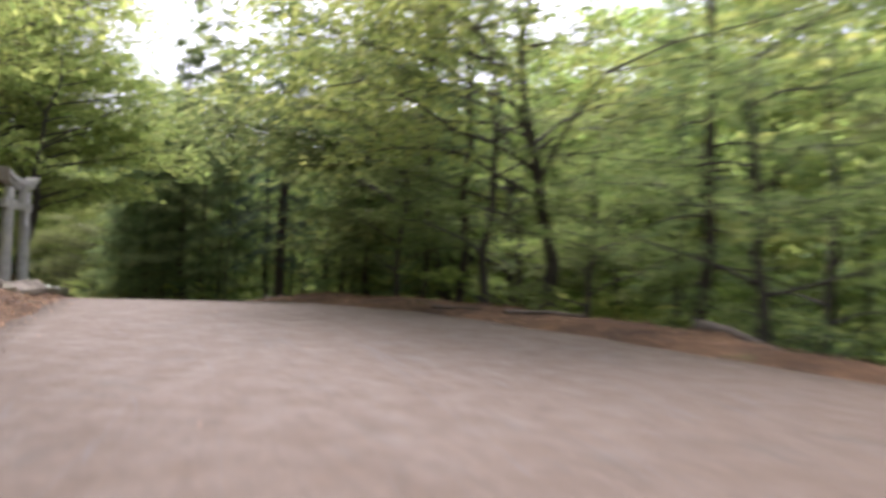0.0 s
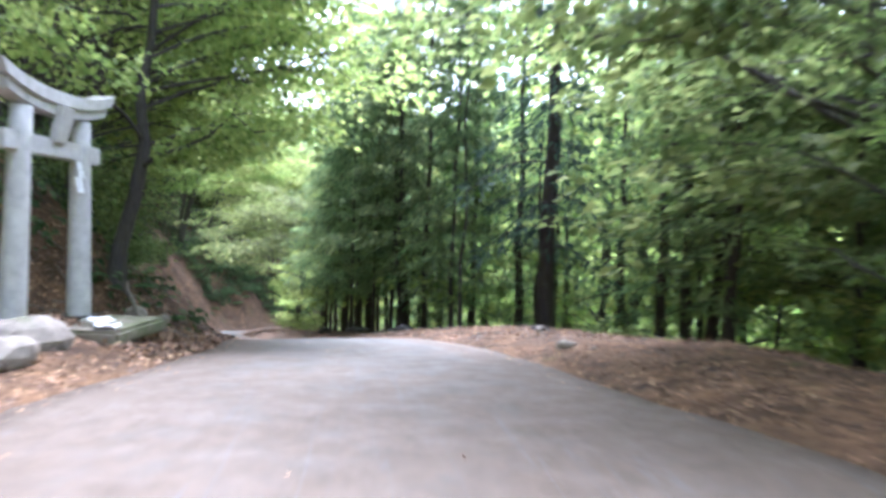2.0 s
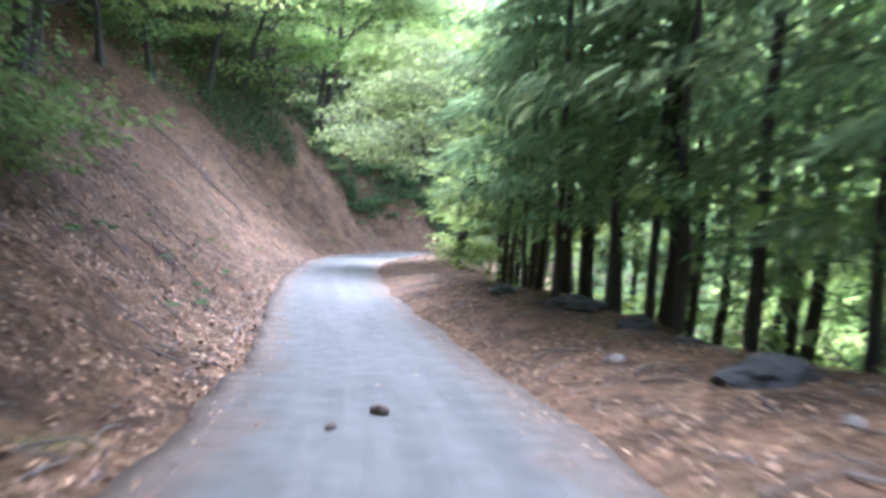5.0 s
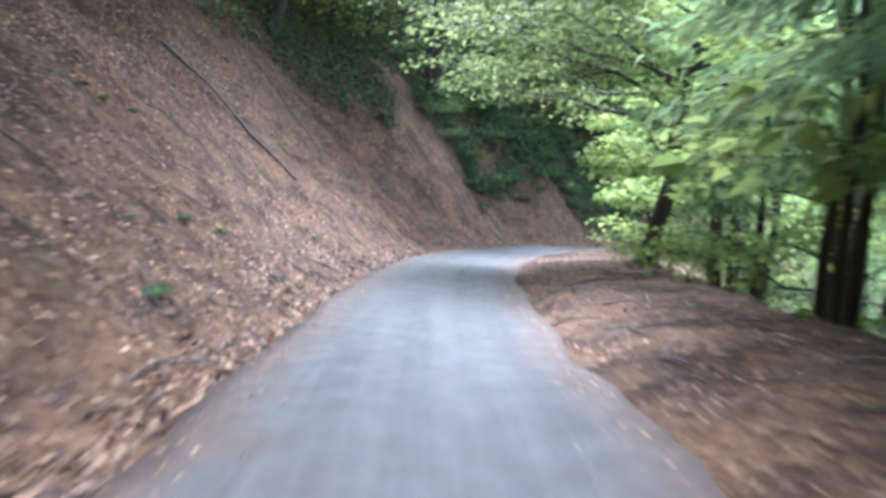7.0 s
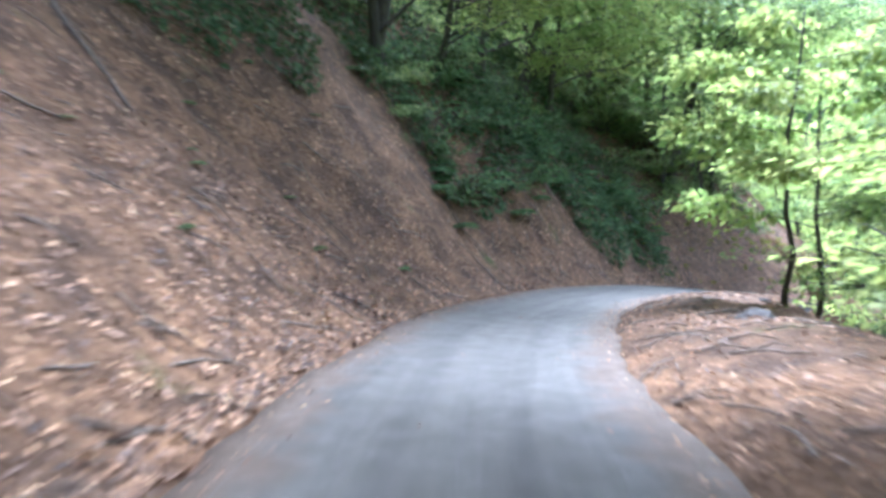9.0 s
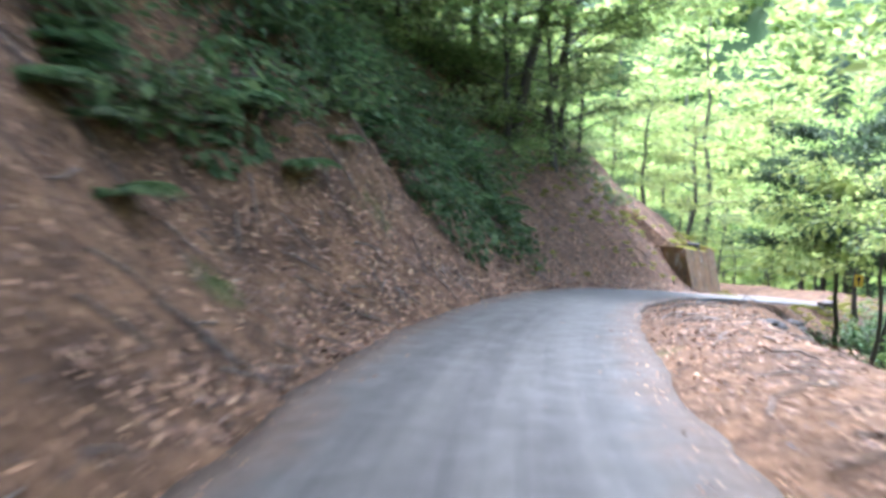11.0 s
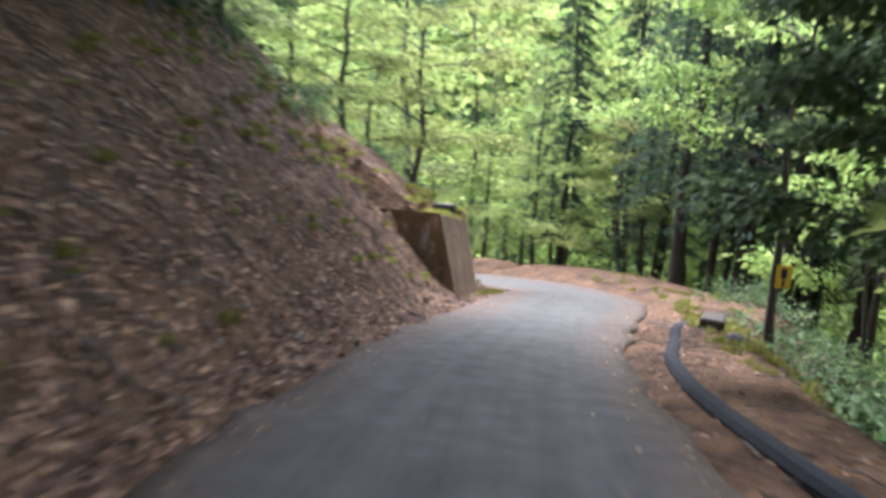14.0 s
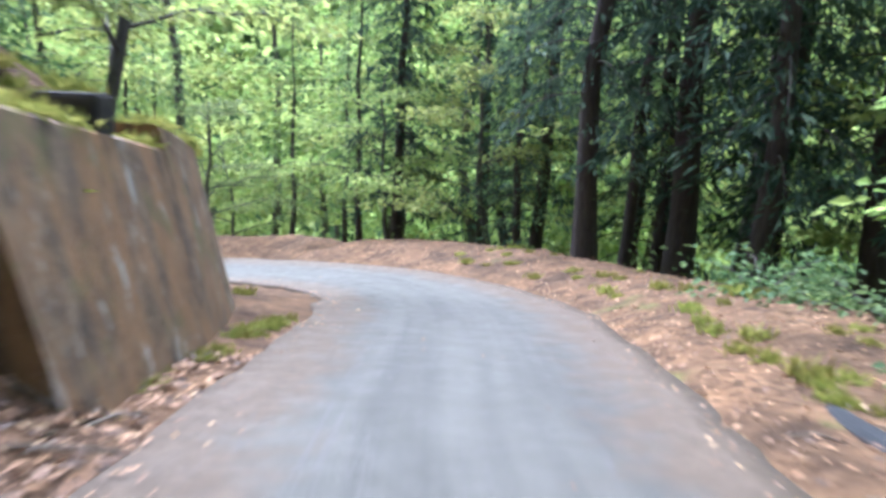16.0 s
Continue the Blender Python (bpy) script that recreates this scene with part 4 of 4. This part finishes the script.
def shrub(seed, size, mat=None, label="low leafy green shrub on the bank", leaf=0.1):
    rng = np.random.default_rng(seed)
    root = tagged(new("shrub"), label, "shrub", group="shrubs on the bank")
    stems, twigs = Tubes(), []
    for i in range(8):
        a = i * 0.8 + rng.normal(0, 0.3)
        p = limb(rng, (0, 0, -0.05), (math.cos(a), math.sin(a)), size * rng.uniform(0.6, 1.1), rng.uniform(0.6, 1.6), 5)
        stems.add(p, np.linspace(0.014, 0.004, 5), 4)
        twigs += [(q, (math.cos(a), math.sin(a))) for q in p[2:]]
    part("stem", stems.mesh("stem", GREY_BARK), root)
    part("foliage", crown_mesh(rng, twigs, 14 if size < 1 else 26, size * 0.36, 0.07, leaf, mat or FERN), root)
    return root


def tuft(seed, size):
    rng = np.random.default_rng(seed)
    n = 70
    at_ = np.hstack([rng.normal(0, 0.14, (n, 2)), np.zeros((n, 1))])
    al = np.hstack([rng.normal(0, 0.6, (n, 2)), rng.uniform(0.5, 1.2, (n, 1))])
    ln = size * rng.uniform(0.5, 1.2, n)
    me = leaves("grass_tuft", at_, al, rng.normal(0, 1, (n, 3)), ln, ln * 0.06 + 0.004, GRASS, 0.2, 0.35)
    return tagged(new("grass_tuft", me), "yellow-green grass tuft beside the lane", "grass", group="grass tufts")


def spread_plants(makers, spots):
    made = [m for m in makers]
    for k, (s, d, size, turn) in enumerate(spots):
        x, y, z = (float(v) for v in ground_at(s, d))
        m = pose(x, y, z - 0.02, 0, 0, turn) @ Matrix.Diagonal((size, size, size, 1))
        p = made[k % len(made)]
        if k < len(made):
            p.matrix_basis = m
        else:
            copy_thing(p, m)


rng = np.random.default_rng(21)
spots = [(rng.uniform(74, 91), -rng.uniform(3.4, 7.0), rng.uniform(0.7, 1.3), rng.uniform(0, 360)) for _ in range(130)]
spots += [(rng.uniform(34, 75), -rng.uniform(2.6, 9.5), rng.uniform(0.2, 0.4), rng.uniform(0, 360)) for _ in range(70)]
spots += [(rng.uniform(3, 34), -rng.uniform(6.5, 11), rng.uniform(0.7, 1.3), rng.uniform(0, 360)) for _ in range(30)]
spots += [(rng.uniform(29, 37), -rng.uniform(2.9, 4.6), rng.uniform(0.35, 0.7), rng.uniform(0, 360)) for _ in range(16)]
spread_plants([fern(100 + i, 0.62) for i in range(4)], spots)
spots = [(rng.uniform(75, 91), -rng.uniform(3.8, 7.5), rng.uniform(0.8, 1.5), rng.uniform(0, 360)) for _ in range(46)]
spots += [(rng.uniform(24, 42), -rng.uniform(6.0, 10.5), rng.uniform(0.8, 1.4), rng.uniform(0, 360)) for _ in range(34)]
spots += [(rng.uniform(92, 120), -rng.uniform(5.5, 9), rng.uniform(0.6, 1.2), rng.uniform(0, 360)) for _ in range(20)]
spots += [(rng.uniform(5, 125), rng.uniform(8.2, 12), rng.uniform(0.8, 1.4), rng.uniform(0, 360)) for _ in range(60)]
spots += [(rng.uniform(90, 112), rng.uniform(5.0, 7.8), rng.uniform(0.7, 1.3), rng.uniform(0, 360)) for _ in range(34)]
spread_plants([shrub(120 + i, 0.8) for i in range(3)], spots)
bush = [shrub(130 + i, 1.7, LEAF_MID, "green leafy bush hanging over the bank", 0.16) for i in range(2)]
spots = [(rng.uniform(30, 44), -rng.uniform(4.6, 7.5), rng.uniform(0.7, 1.15), rng.uniform(0, 360)) for _ in range(24)]
spots += [(rng.uniform(44, 74), -rng.uniform(11.0, 15), rng.uniform(0.9, 1.5), rng.uniform(0, 360)) for _ in range(22)]
spots += [(rng.uniform(74, 100), -rng.uniform(5.5, 9), rng.uniform(0.6, 1.1), rng.uniform(0, 360)) for _ in range(22)]
spots += [(rng.uniform(86, 106), -rng.uniform(8, 12), rng.uniform(1.3, 2.1), rng.uniform(0, 360)) for _ in range(22)]
spread_plants(bush, spots)
spots = [(rng.uniform(98, 118), rng.uniform(3.0, 5.2), rng.uniform(0.5, 0.85), rng.uniform(0, 360)) for _ in range(60)]
spots += [(rng.uniform(24, 80), rng.uniform(4.2, 8), rng.uniform(0.5, 1.0), rng.uniform(0, 360)) for _ in range(30)]
spots += [(rng.uniform(104.6, 112), float(wall_line(107)) - rng.uniform(0.5, 2.4), rng.uniform(0.6, 1.1), rng.uniform(0, 360)) for _ in range(36)]
spots += [(rng.uniform(103.2, 109), float(wall_line(106)) + rng.uniform(0.0, 0.35), rng.uniform(0.3, 0.55), rng.uniform(0, 360)) for _ in range(26)]
spots += [(rng.uniform(98, 104.4), -rng.uniform(4.2, 7.0), rng.uniform(0.5, 0.9), rng.uniform(0, 360)) for _ in range(46)]
spots += [(rng.uniform(97, 106), rng.uniform(3.2, 4.6), rng.uniform(0.35, 0.7), rng.uniform(0, 360)) for _ in range(50)]
spots += [(rng.uniform(86, 103), -rng.uniform(2.4, 6.0), rng.uniform(0.3, 0.7), rng.uniform(0, 360)) for _ in range(120)]
spread_plants([tuft(140 + i, 0.3) for i in range(3)], spots)


# ---- stone gate ----
def box(bm, sx, sy, sz, m=None, bevel=0.02):
    r = bmesh.ops.create_cube(bm, size=1, matrix=(m or Matrix()) @ Matrix.Diagonal((sx, sy, sz, 1)))
    es = list({e for v in r["verts"] for e in v.link_edges})
    if bevel:
        bmesh.ops.bevel(bm, geom=es, offset=bevel, segments=2, affect="EDGES")


def stone_gate(cx, cy, z0, heading, gap=1.85):
    """Two tapered pillars, a curved double lintel, a tie beam and a tablet."""
    root = tagged(new("torii_gate"), "grey weathered granite torii gate beside the lane", "gate")
    root.matrix_basis = pose(cx, cy, z0, 0, 0, heading)
    for sx in (-1, 1):
        u = np.linspace(0, 1, 7)
        p = np.stack([sx * (gap / 2 - 0.09 * u), 0 * u, 0.12 + 2.98 * u], 1)
        part("pillar", Tubes().add(p, 0.175 - 0.035 * u, 20).mesh("pillar", GRANITE), root)
        bm = bmesh.new()
        bmesh.ops.create_cone(bm, cap_ends=True, segments=20, radius1=0.34, radius2=0.27, depth=0.3, matrix=Matrix.Translation((sx * gap / 2, 0, 0.04)))
        part("plinth", bm_mesh("plinth", bm, DARK_ROCK), root, "dark stone plinth")

    def beam(name, half, low, high, depth, curve, over):
        n = 15
        u = np.linspace(-1, 1, n)
        rise = curve * np.abs(u) ** 2.4
        v = []
        for k in range(n):
            xl, xh = u[k] * half, u[k] * (half + over)
            v += [(xl, -depth, low + rise[k]), (xl, depth, low + rise[k]), (xh, depth, high + rise[k] * 1.05), (xh, -depth, high + rise[k] * 1.05)]
        f = [(k * 4 + j, k * 4 + (j + 1) % 4, k * 4 + 4 + (j + 1) % 4, k * 4 + 4 + j) for k in range(n - 1) for j in range(4)]
        f += [(3, 2, 1, 0), (n * 4 - 4, n * 4 - 3, n * 4 - 2, n * 4 - 1)]
        me = mesh_of(name, v, f, GRANITE)
        part(name, me, root)

    beam("lower_lintel", 1.16, 3.08, 3.22, 0.13, 0.17, 0.05)
    beam("top_lintel", 1.25, 3.224, 3.40, 0.18, 0.2, 0.1)
    bm = bmesh.new()
    box(bm, gap + 0.7, 0.17, 0.26, Matrix.Translation((0, 0, 2.62)))
    part("tie_beam", bm_mesh("tie_beam", bm, GRANITE), root)
    bm = bmesh.new()
    box(bm, 0.3, 0.12, 0.52, Matrix.Translation((0, -0.14, 2.95)) @ Matrix.Rotation(radians(14), 4, "X"))
    part("tablet", bm_mesh("tablet", bm, GRANITE), root, "tilted stone name tablet")
    # folded paper streamer
    v, f = [], []
    for k in range(4):
        z, x, b = -0.02 - k * 0.11, (k % 2) * 0.06, 0.07 + 0.015 * k
        v += [(x - b, -0.1, z), (x + b, -0.1, z), (x + b, -0.12, z - 0.12), (x - b, -0.12, z - 0.12)]
        f.append((4 * k, 4 * k + 1, 4 * k + 2, 4 * k + 3))
    me = mesh_of("paper_streamer", v, f, WHITE_PAPER)
    sh = part("paper_streamer", me, root, "white zigzag paper streamer", pose(0.5, 0, 2.5))
    mod = sh.modifiers.new("thick", "SOLIDIFY")
    mod.thickness = 0.006
    return root


stone_gate(-12.62, 22.25, 0.32, 102, 1.58)


# ---- stones, logs, wall, kerb ----
def stone(name, seed, size, mat, label, category="stone", group=""):
    bm = bmesh.new()
    bmesh.ops.create_icosphere(bm, subdivisions=3 if name == "boulder" else 2, radius=0.5)
    off = Vector((seed * 3.7, seed * 1.3, seed * 2.1))
    for v in bm.verts:
        c = v.co.copy()
        k = 1 + 0.42 * noise.noise(c * 2.1 + off) + 0.2 * noise.noise(c * 5 + off) + (0.12 * noise.noise(c * 11 + off) if name == "boulder" else 0)
        v.co = Vector((c.x * size[0], c.y * size[1], max(c.z, -0.32) * size[2])) * k
    return tagged(new(name, bm_mesh(name, bm, mat)), label, category, group)


def lay(ob, s, d, lift=0.0, turn=0.0, size=1.0, first=False, tilt=0.0):
    x, y, z = (float(v) for v in ground_at(s, d))
    m = pose(x, y, z + lift, tilt, 0, turn) @ Matrix.Diagonal((size, size, size, 1))
    if first:
        ob.matrix_basis = m
        return ob
    return copy_thing(ob, m)


rng = np.random.default_rng(31)
kinds = [stone("stone", i + 1, (1, 0.75, 0.55), ROCK, "pale rubble stone lying on the leafy verge", group="rubble stones") for i in range(5)]
spots = [(rng.uniform(24, 40), edge_right(30) + rng.uniform(0.5, 3.4), rng.uniform(0.08, 0.3)) for _ in range(80)]
spots += [(rng.uniform(40, 82), 1.5 + rng.uniform(0.4, 3.2), rng.uniform(0.08, 0.26)) for _ in range(30)]
spots += [(rng.uniform(30, 104), -rng.uniform(1.9, 5.5), rng.uniform(0.06, 0.2)) for _ in range(80)]
spots += [(rng.uniform(92, 104.3), -rng.uniform(1.9, 5.0), rng.uniform(0.1, 0.36)) for _ in range(105)]
for k, (s, d, size) in enumerate(spots):
    lay(kinds[k % 5], s, d, 0.1 * size, rng.uniform(0, 360), size, k < 5)
dark = [stone("boulder", 20 + i, (1.25, 0.85, 0.42), DARK_ROCK, "dark mossy boulder on the verge", "boulder") for i in range(3)]
for k, (s, d, size) in enumerate([(36.9, 3.5, 1.0), (41.2, 4.2, 0.8), (42.8, 3.85, 0.9), (46.3, 3.5, 0.8), (44.4, 3.8, 0.6), (39.6, 4.2, 0.6), (84.6, 4.2, 0.7), (86.5, 4.4, 0.9), (83.0, 3.9, 0.5), (29.3, 4.4, 0.5), (100.5, 3.6, 0.6), (81.5, 3.6, 0.5), (66, 3.4, 0.7)]):
    lay(dark[k % 3], s, d, 0.02 * size, rng.uniform(0, 360), size * 0.9, k < 3)
edging = [stone("edging_stone", 40 + i, (1.3, 0.8, 0.7), ROCK, "mossy grey edging stone beside the gate", "stone", "edging stones by the gate") for i in range(3)]
for k, (s, d, size) in enumerate([(21.6, -3.9, 0.8), (22.6, -3.8, 0.6), (23.4, -3.9, 0.9), (20.5, -4.1, 0.7), (19.3, -4.2, 0.8), (29.2, -3.6, 0.5), (30.1, -3.2, 0.35)]):
    lay(edging[k % 3], s, d, 0.1, rng.uniform(0, 360), size, k < 3)
bm = bmesh.new()
box(bm, 1.9, 0.9, 0.22, bevel=0.05)
slab = tagged(new("stone_slab", bm_mesh("stone_slab", bm, material("mossy slab", stone_mat((0.12, 0.1, 0.07), (0.26, 0.23, 0.17), 0.45)))), "flat mossy stone step before the gate", "step")
lay(slab, 25.6, -3.4, 0.05, 108, 1, True)
for k, (s, d) in enumerate([(25.2, -3.5), (24.8, -3.3)]):
    bm = bmesh.new()
    bmesh.ops.create_grid(bm, x_segments=5, y_segments=5, size=0.16)
    for v in bm.verts:
        v.co.z = 0.05 * noise.noise(v.co * 9 + Vector((k, 0, 0)))
    paper = tagged(new("paper_scrap", bm_mesh("paper_scrap", bm, WHITE_PAPER)), "crumpled white paper on the stone step", "paper")
    mod = paper.modifiers.new("thick", "SOLIDIFY")
    mod.thickness = 0.01
    lay(paper, s, d, 0.2, 40 * k, 1, True)


def log(name, s0, d0, s1, d1, r0, r1, lift, label, category="log"):
    x0, y0, z0 = (float(v) for v in ground_at(s0, d0))
    x1, y1, z1 = (float(v) for v in ground_at(s1, d1))
    u = np.linspace(0, 1, 7)[:, None]
    p = np.array([x0, y0, z0 + lift]) * (1 - u) + np.array([x1, y1, z1 + lift]) * u
    p[1:-1, :2] += np.random.default_rng(int(s0 * 10)).normal(0, 0.02 + r0 * 0.2, (5, 2))
    for k in range(7):
        p[k, 2] = max(p[k, 2], float(ground(p[k : k + 1, 0], p[k : k + 1, 1])[0]) + r0 * 0.6)
    return tagged(new(name, Tubes().add(p, np.linspace(r0, r1, 7), 9).mesh(name, DEAD_WOOD)), label, category)


log("fallen_log", 10.2, 7.4, 7.9, 9.0, 0.12, 0.1, 0.08, "pale fallen log lying along the verge")
for s0, d0, s1, d1, r in [(13.5, 5.6, 12.2, 6.6, 0.05), (15.5, 4.8, 14.3, 5.4, 0.04), (31.2, -4.2, 28.2, -3.4, 0.06), (61.04, -7.7, 60.82, -4.1, 0.05), (65.5, -7.6, 64.6, -5.0, 0.04),
                          (78.0, -3.9, 79.8, -4.9, 0.03), (89, -4.8, 90.5, -3.2, 0.04), (96.0, 4.4, 93.5, 6.4, 0.05), (85.8, 3.2, 84.0, 4.6, 0.04)]:
    log("dead_branch", s0, d0, s1, d1, r, r * 0.6, 0.03, "bare grey dead branch on the leaf litter", "branch")
clods = [stone("clod", 60 + i, (1, 0.7, 0.5), CLOD, "dark clod of earth on the asphalt", "clod", "clods on the lane") for i in range(2)]
for k, (s, d, size) in enumerate([(36.68, 0.03, 0.2), (36.1, -0.35, 0.1), (30.44, 0.39, 0.13), (32.42, -1.49, 0.12), (40.8, -0.6, 0.14), (41.6, -0.3, 0.12), (42.6, -0.5, 0.1), (38.2, -0.2, 0.1), (90.34, -0.08, 0.17), (71.9, -0.9, 0.16), (107.5, 1.9, 0.16), (99.4, -1.3, 0.14)]):
    x, y, z = (float(v) for v in at(s, d))
    m = pose(x, y, z + 0.03 + 0.1 * size, 0, 0, k * 77) @ Matrix.Diagonal((size, size, size, 1))
    if k < 2:
        clods[k].matrix_basis = m
    else:
        copy_thing(clods[k % 2], m)


def strip(name, s_list, d_fn, section, mat, rise=lambda q: 1.0):
    """A section (offset across, height) swept along the road."""
    v, f, n = [], [], len(section)
    for s in s_list:
        for o, h in section:
            x, y, z = (float(q) for q in at(s, d_fn(s) + o))
            v.append((x, y, z + (h * rise(s) if h > 0 else h)))
    for k in range(len(s_list) - 1):
        for j in range(n):
            f.append((k * n + j, k * n + (j + 1) % n, (k + 1) * n + (j + 1) % n, (k + 1) * n + j))
    f += [tuple(range(n))[::-1], tuple(range(len(v) - n, len(v)))]
    return mesh_of(name, v, f, mat, False)


def kerb_d(s):
    return float(np.interp(s, [79, 85, 91, 94, 97, 102, 104, 106.5], [2.9, 2.45, 2.15, 2.05, 2.15, 2.75, 3.1, 3.6]))


sec = [(-0.115, -0.12), (-0.105, 0.04), (-0.065, 0.09), (0.0, 0.105), (0.065, 0.09), (0.105, 0.04), (0.115, -0.12)]
tagged(new("asphalt_kerb", strip("asphalt_kerb", np.arange(82.6, 106.2, 0.5), kerb_d, sec, KERB, lambda q: float(0.2 + 0.8 * ramp(q, 82.5, 84.5) * ramp(-q, -106.3, -102.0)))), "dark rounded asphalt kerb along the lane", "kerb", kind="structure")

# retaining wall, two lengths with a joint, leaning back into the bank
wall_root = tagged(new("retaining_wall"), "brown stained concrete retaining wall with moss and lime streaks", "wall", kind="structure")


for s0, s1, h, o, deep in [(103.4, 106.85, 2.0, 0.0, 4.8), (106.88, 112.0, 2.25, -0.05, 1.9), (112.03, 118.0, 2.25, -0.05, 1.9), (118.03, 125.0, 2.25, -0.05, 1.9)]:
    sec = [(0.12 + o, -0.5), (-0.5 + o, h - 0.04), (-0.55 + o, h), (-deep + o, h), (-deep + o, -0.5)]
    part("wall_section", strip("wall_section", np.linspace(s0, s1, max(3, int((s1 - s0) / 0.6))), lambda q: float(wall_line(q)), sec, WALL), wall_root)
bm = bmesh.new()
box(bm, 0.34, 0.56, 0.36, bevel=0.03)
cap = tagged(new("concrete_upstand", bm_mesh("concrete_upstand", bm, DARK_ROCK)), "dark mossy concrete block on top of the retaining wall", "block")
cx_, cy_, cz_ = (float(v) for v in at(105.5, float(wall_line(105.5)) - 0.8))
cap.matrix_basis = pose(cx_, cy_, cz_ + 2.14, 0, 0, 70)

# moss and short grass hanging over the wall's top edge
rng = np.random.default_rng(51)
n = 5200
ms = rng.uniform(103.45, 118, n)
mo = np.abs(rng.normal(0, 0.28, n))
mx_, my_, mz_ = at(ms, wall_line(ms) - 0.52 - mo)
mz_ = mz_ + np.where(ms < 106.86, 2.0, 2.25) + 0.01
keep = rough(ms, 0 * ms, 0.7, 52) + 0.9 * rng.random(n) > 0.1
tagged(new("wall_moss", leaves("wall_moss", np.stack([mx_, my_, mz_], 1)[keep], (rng.normal(0, 1, (n, 3)) + [0, 0, 0.5])[keep], (rng.normal(0, 0.6, (n, 3)) + [0, 0, 1])[keep], rng.uniform(0.05, 0.17, n)[keep], 0.016, GRASS, 0.2, 0.3)), "yellow-green moss and short grass on the wall's top edge", "moss", kind="stuff")

# boundary block
bm = bmesh.new()
box(bm, 0.7, 0.46, 0.44, bevel=0.03)
blk = tagged(new("concrete_block", bm_mesh("concrete_block", bm, material("mossy concrete", stone_mat((0.02, 0.0155, 0.01), (0.05, 0.038, 0.024), 0.55)))), "mossy concrete block on the verge", "block")
lay(blk, 102.7, 3.55, 0.12, 60, 1, True)

# tree at the verge, its shade put into the leaf colour
shaded = broadleaf(37, 8.0, 2.1, 0.07, LEAF_SHADE, low=0.36, limbs=16, per=30, size=0.16, lean=(0.0, 0.0), bend=0.06, label="slim tree on the verge with green leaves darkened in colour for shade", name="verge_tree")
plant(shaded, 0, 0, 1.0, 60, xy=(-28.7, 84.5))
# slender tree with a yellow plate tied to its stem
slender = broadleaf(36, 8.6, 3.0, 0.085, LEAF_BRIGHT, low=0.5, limbs=10, per=22, size=0.13, lean=(-0.03, 0.0), bias=2.6, bend=0.22, label="slender bent tree with layered light green leaves", name="slender_tree")
plant(slender, 0, 0, 1.0, 0, xy=(-26.95, 91.05))
sign = tagged(new("sign"), "yellow enamel sign on the stem of a slender tree", "sign")
sign.matrix_basis = pose(-27.0, 90.88, -9.05, 0, 0, -15)
bm = bmesh.new()
box(bm, 0.3, 0.02, 0.46, Matrix(), 0.004)
plate = part("plate", bm_mesh("plate", bm, YELLOW), sign)
bm = bmesh.new()
box(bm, 0.11, 0.008, 0.2, Matrix.Translation((0, -0.016, 0.06)), 0.003)
box(bm, 0.05, 0.008, 0.14, Matrix.Translation((0, -0.016, -0.13)), 0.003)
part("symbol", bm_mesh("symbol", bm, BLACK), plate, "plain dark shape on the plate")
bm = bmesh.new()
box(bm, 0.03, 0.16, 0.03, Matrix.Translation((0, 0.09, 0.1)), 0.004)
part("bracket", bm_mesh("bracket", bm, BLACK), sign)
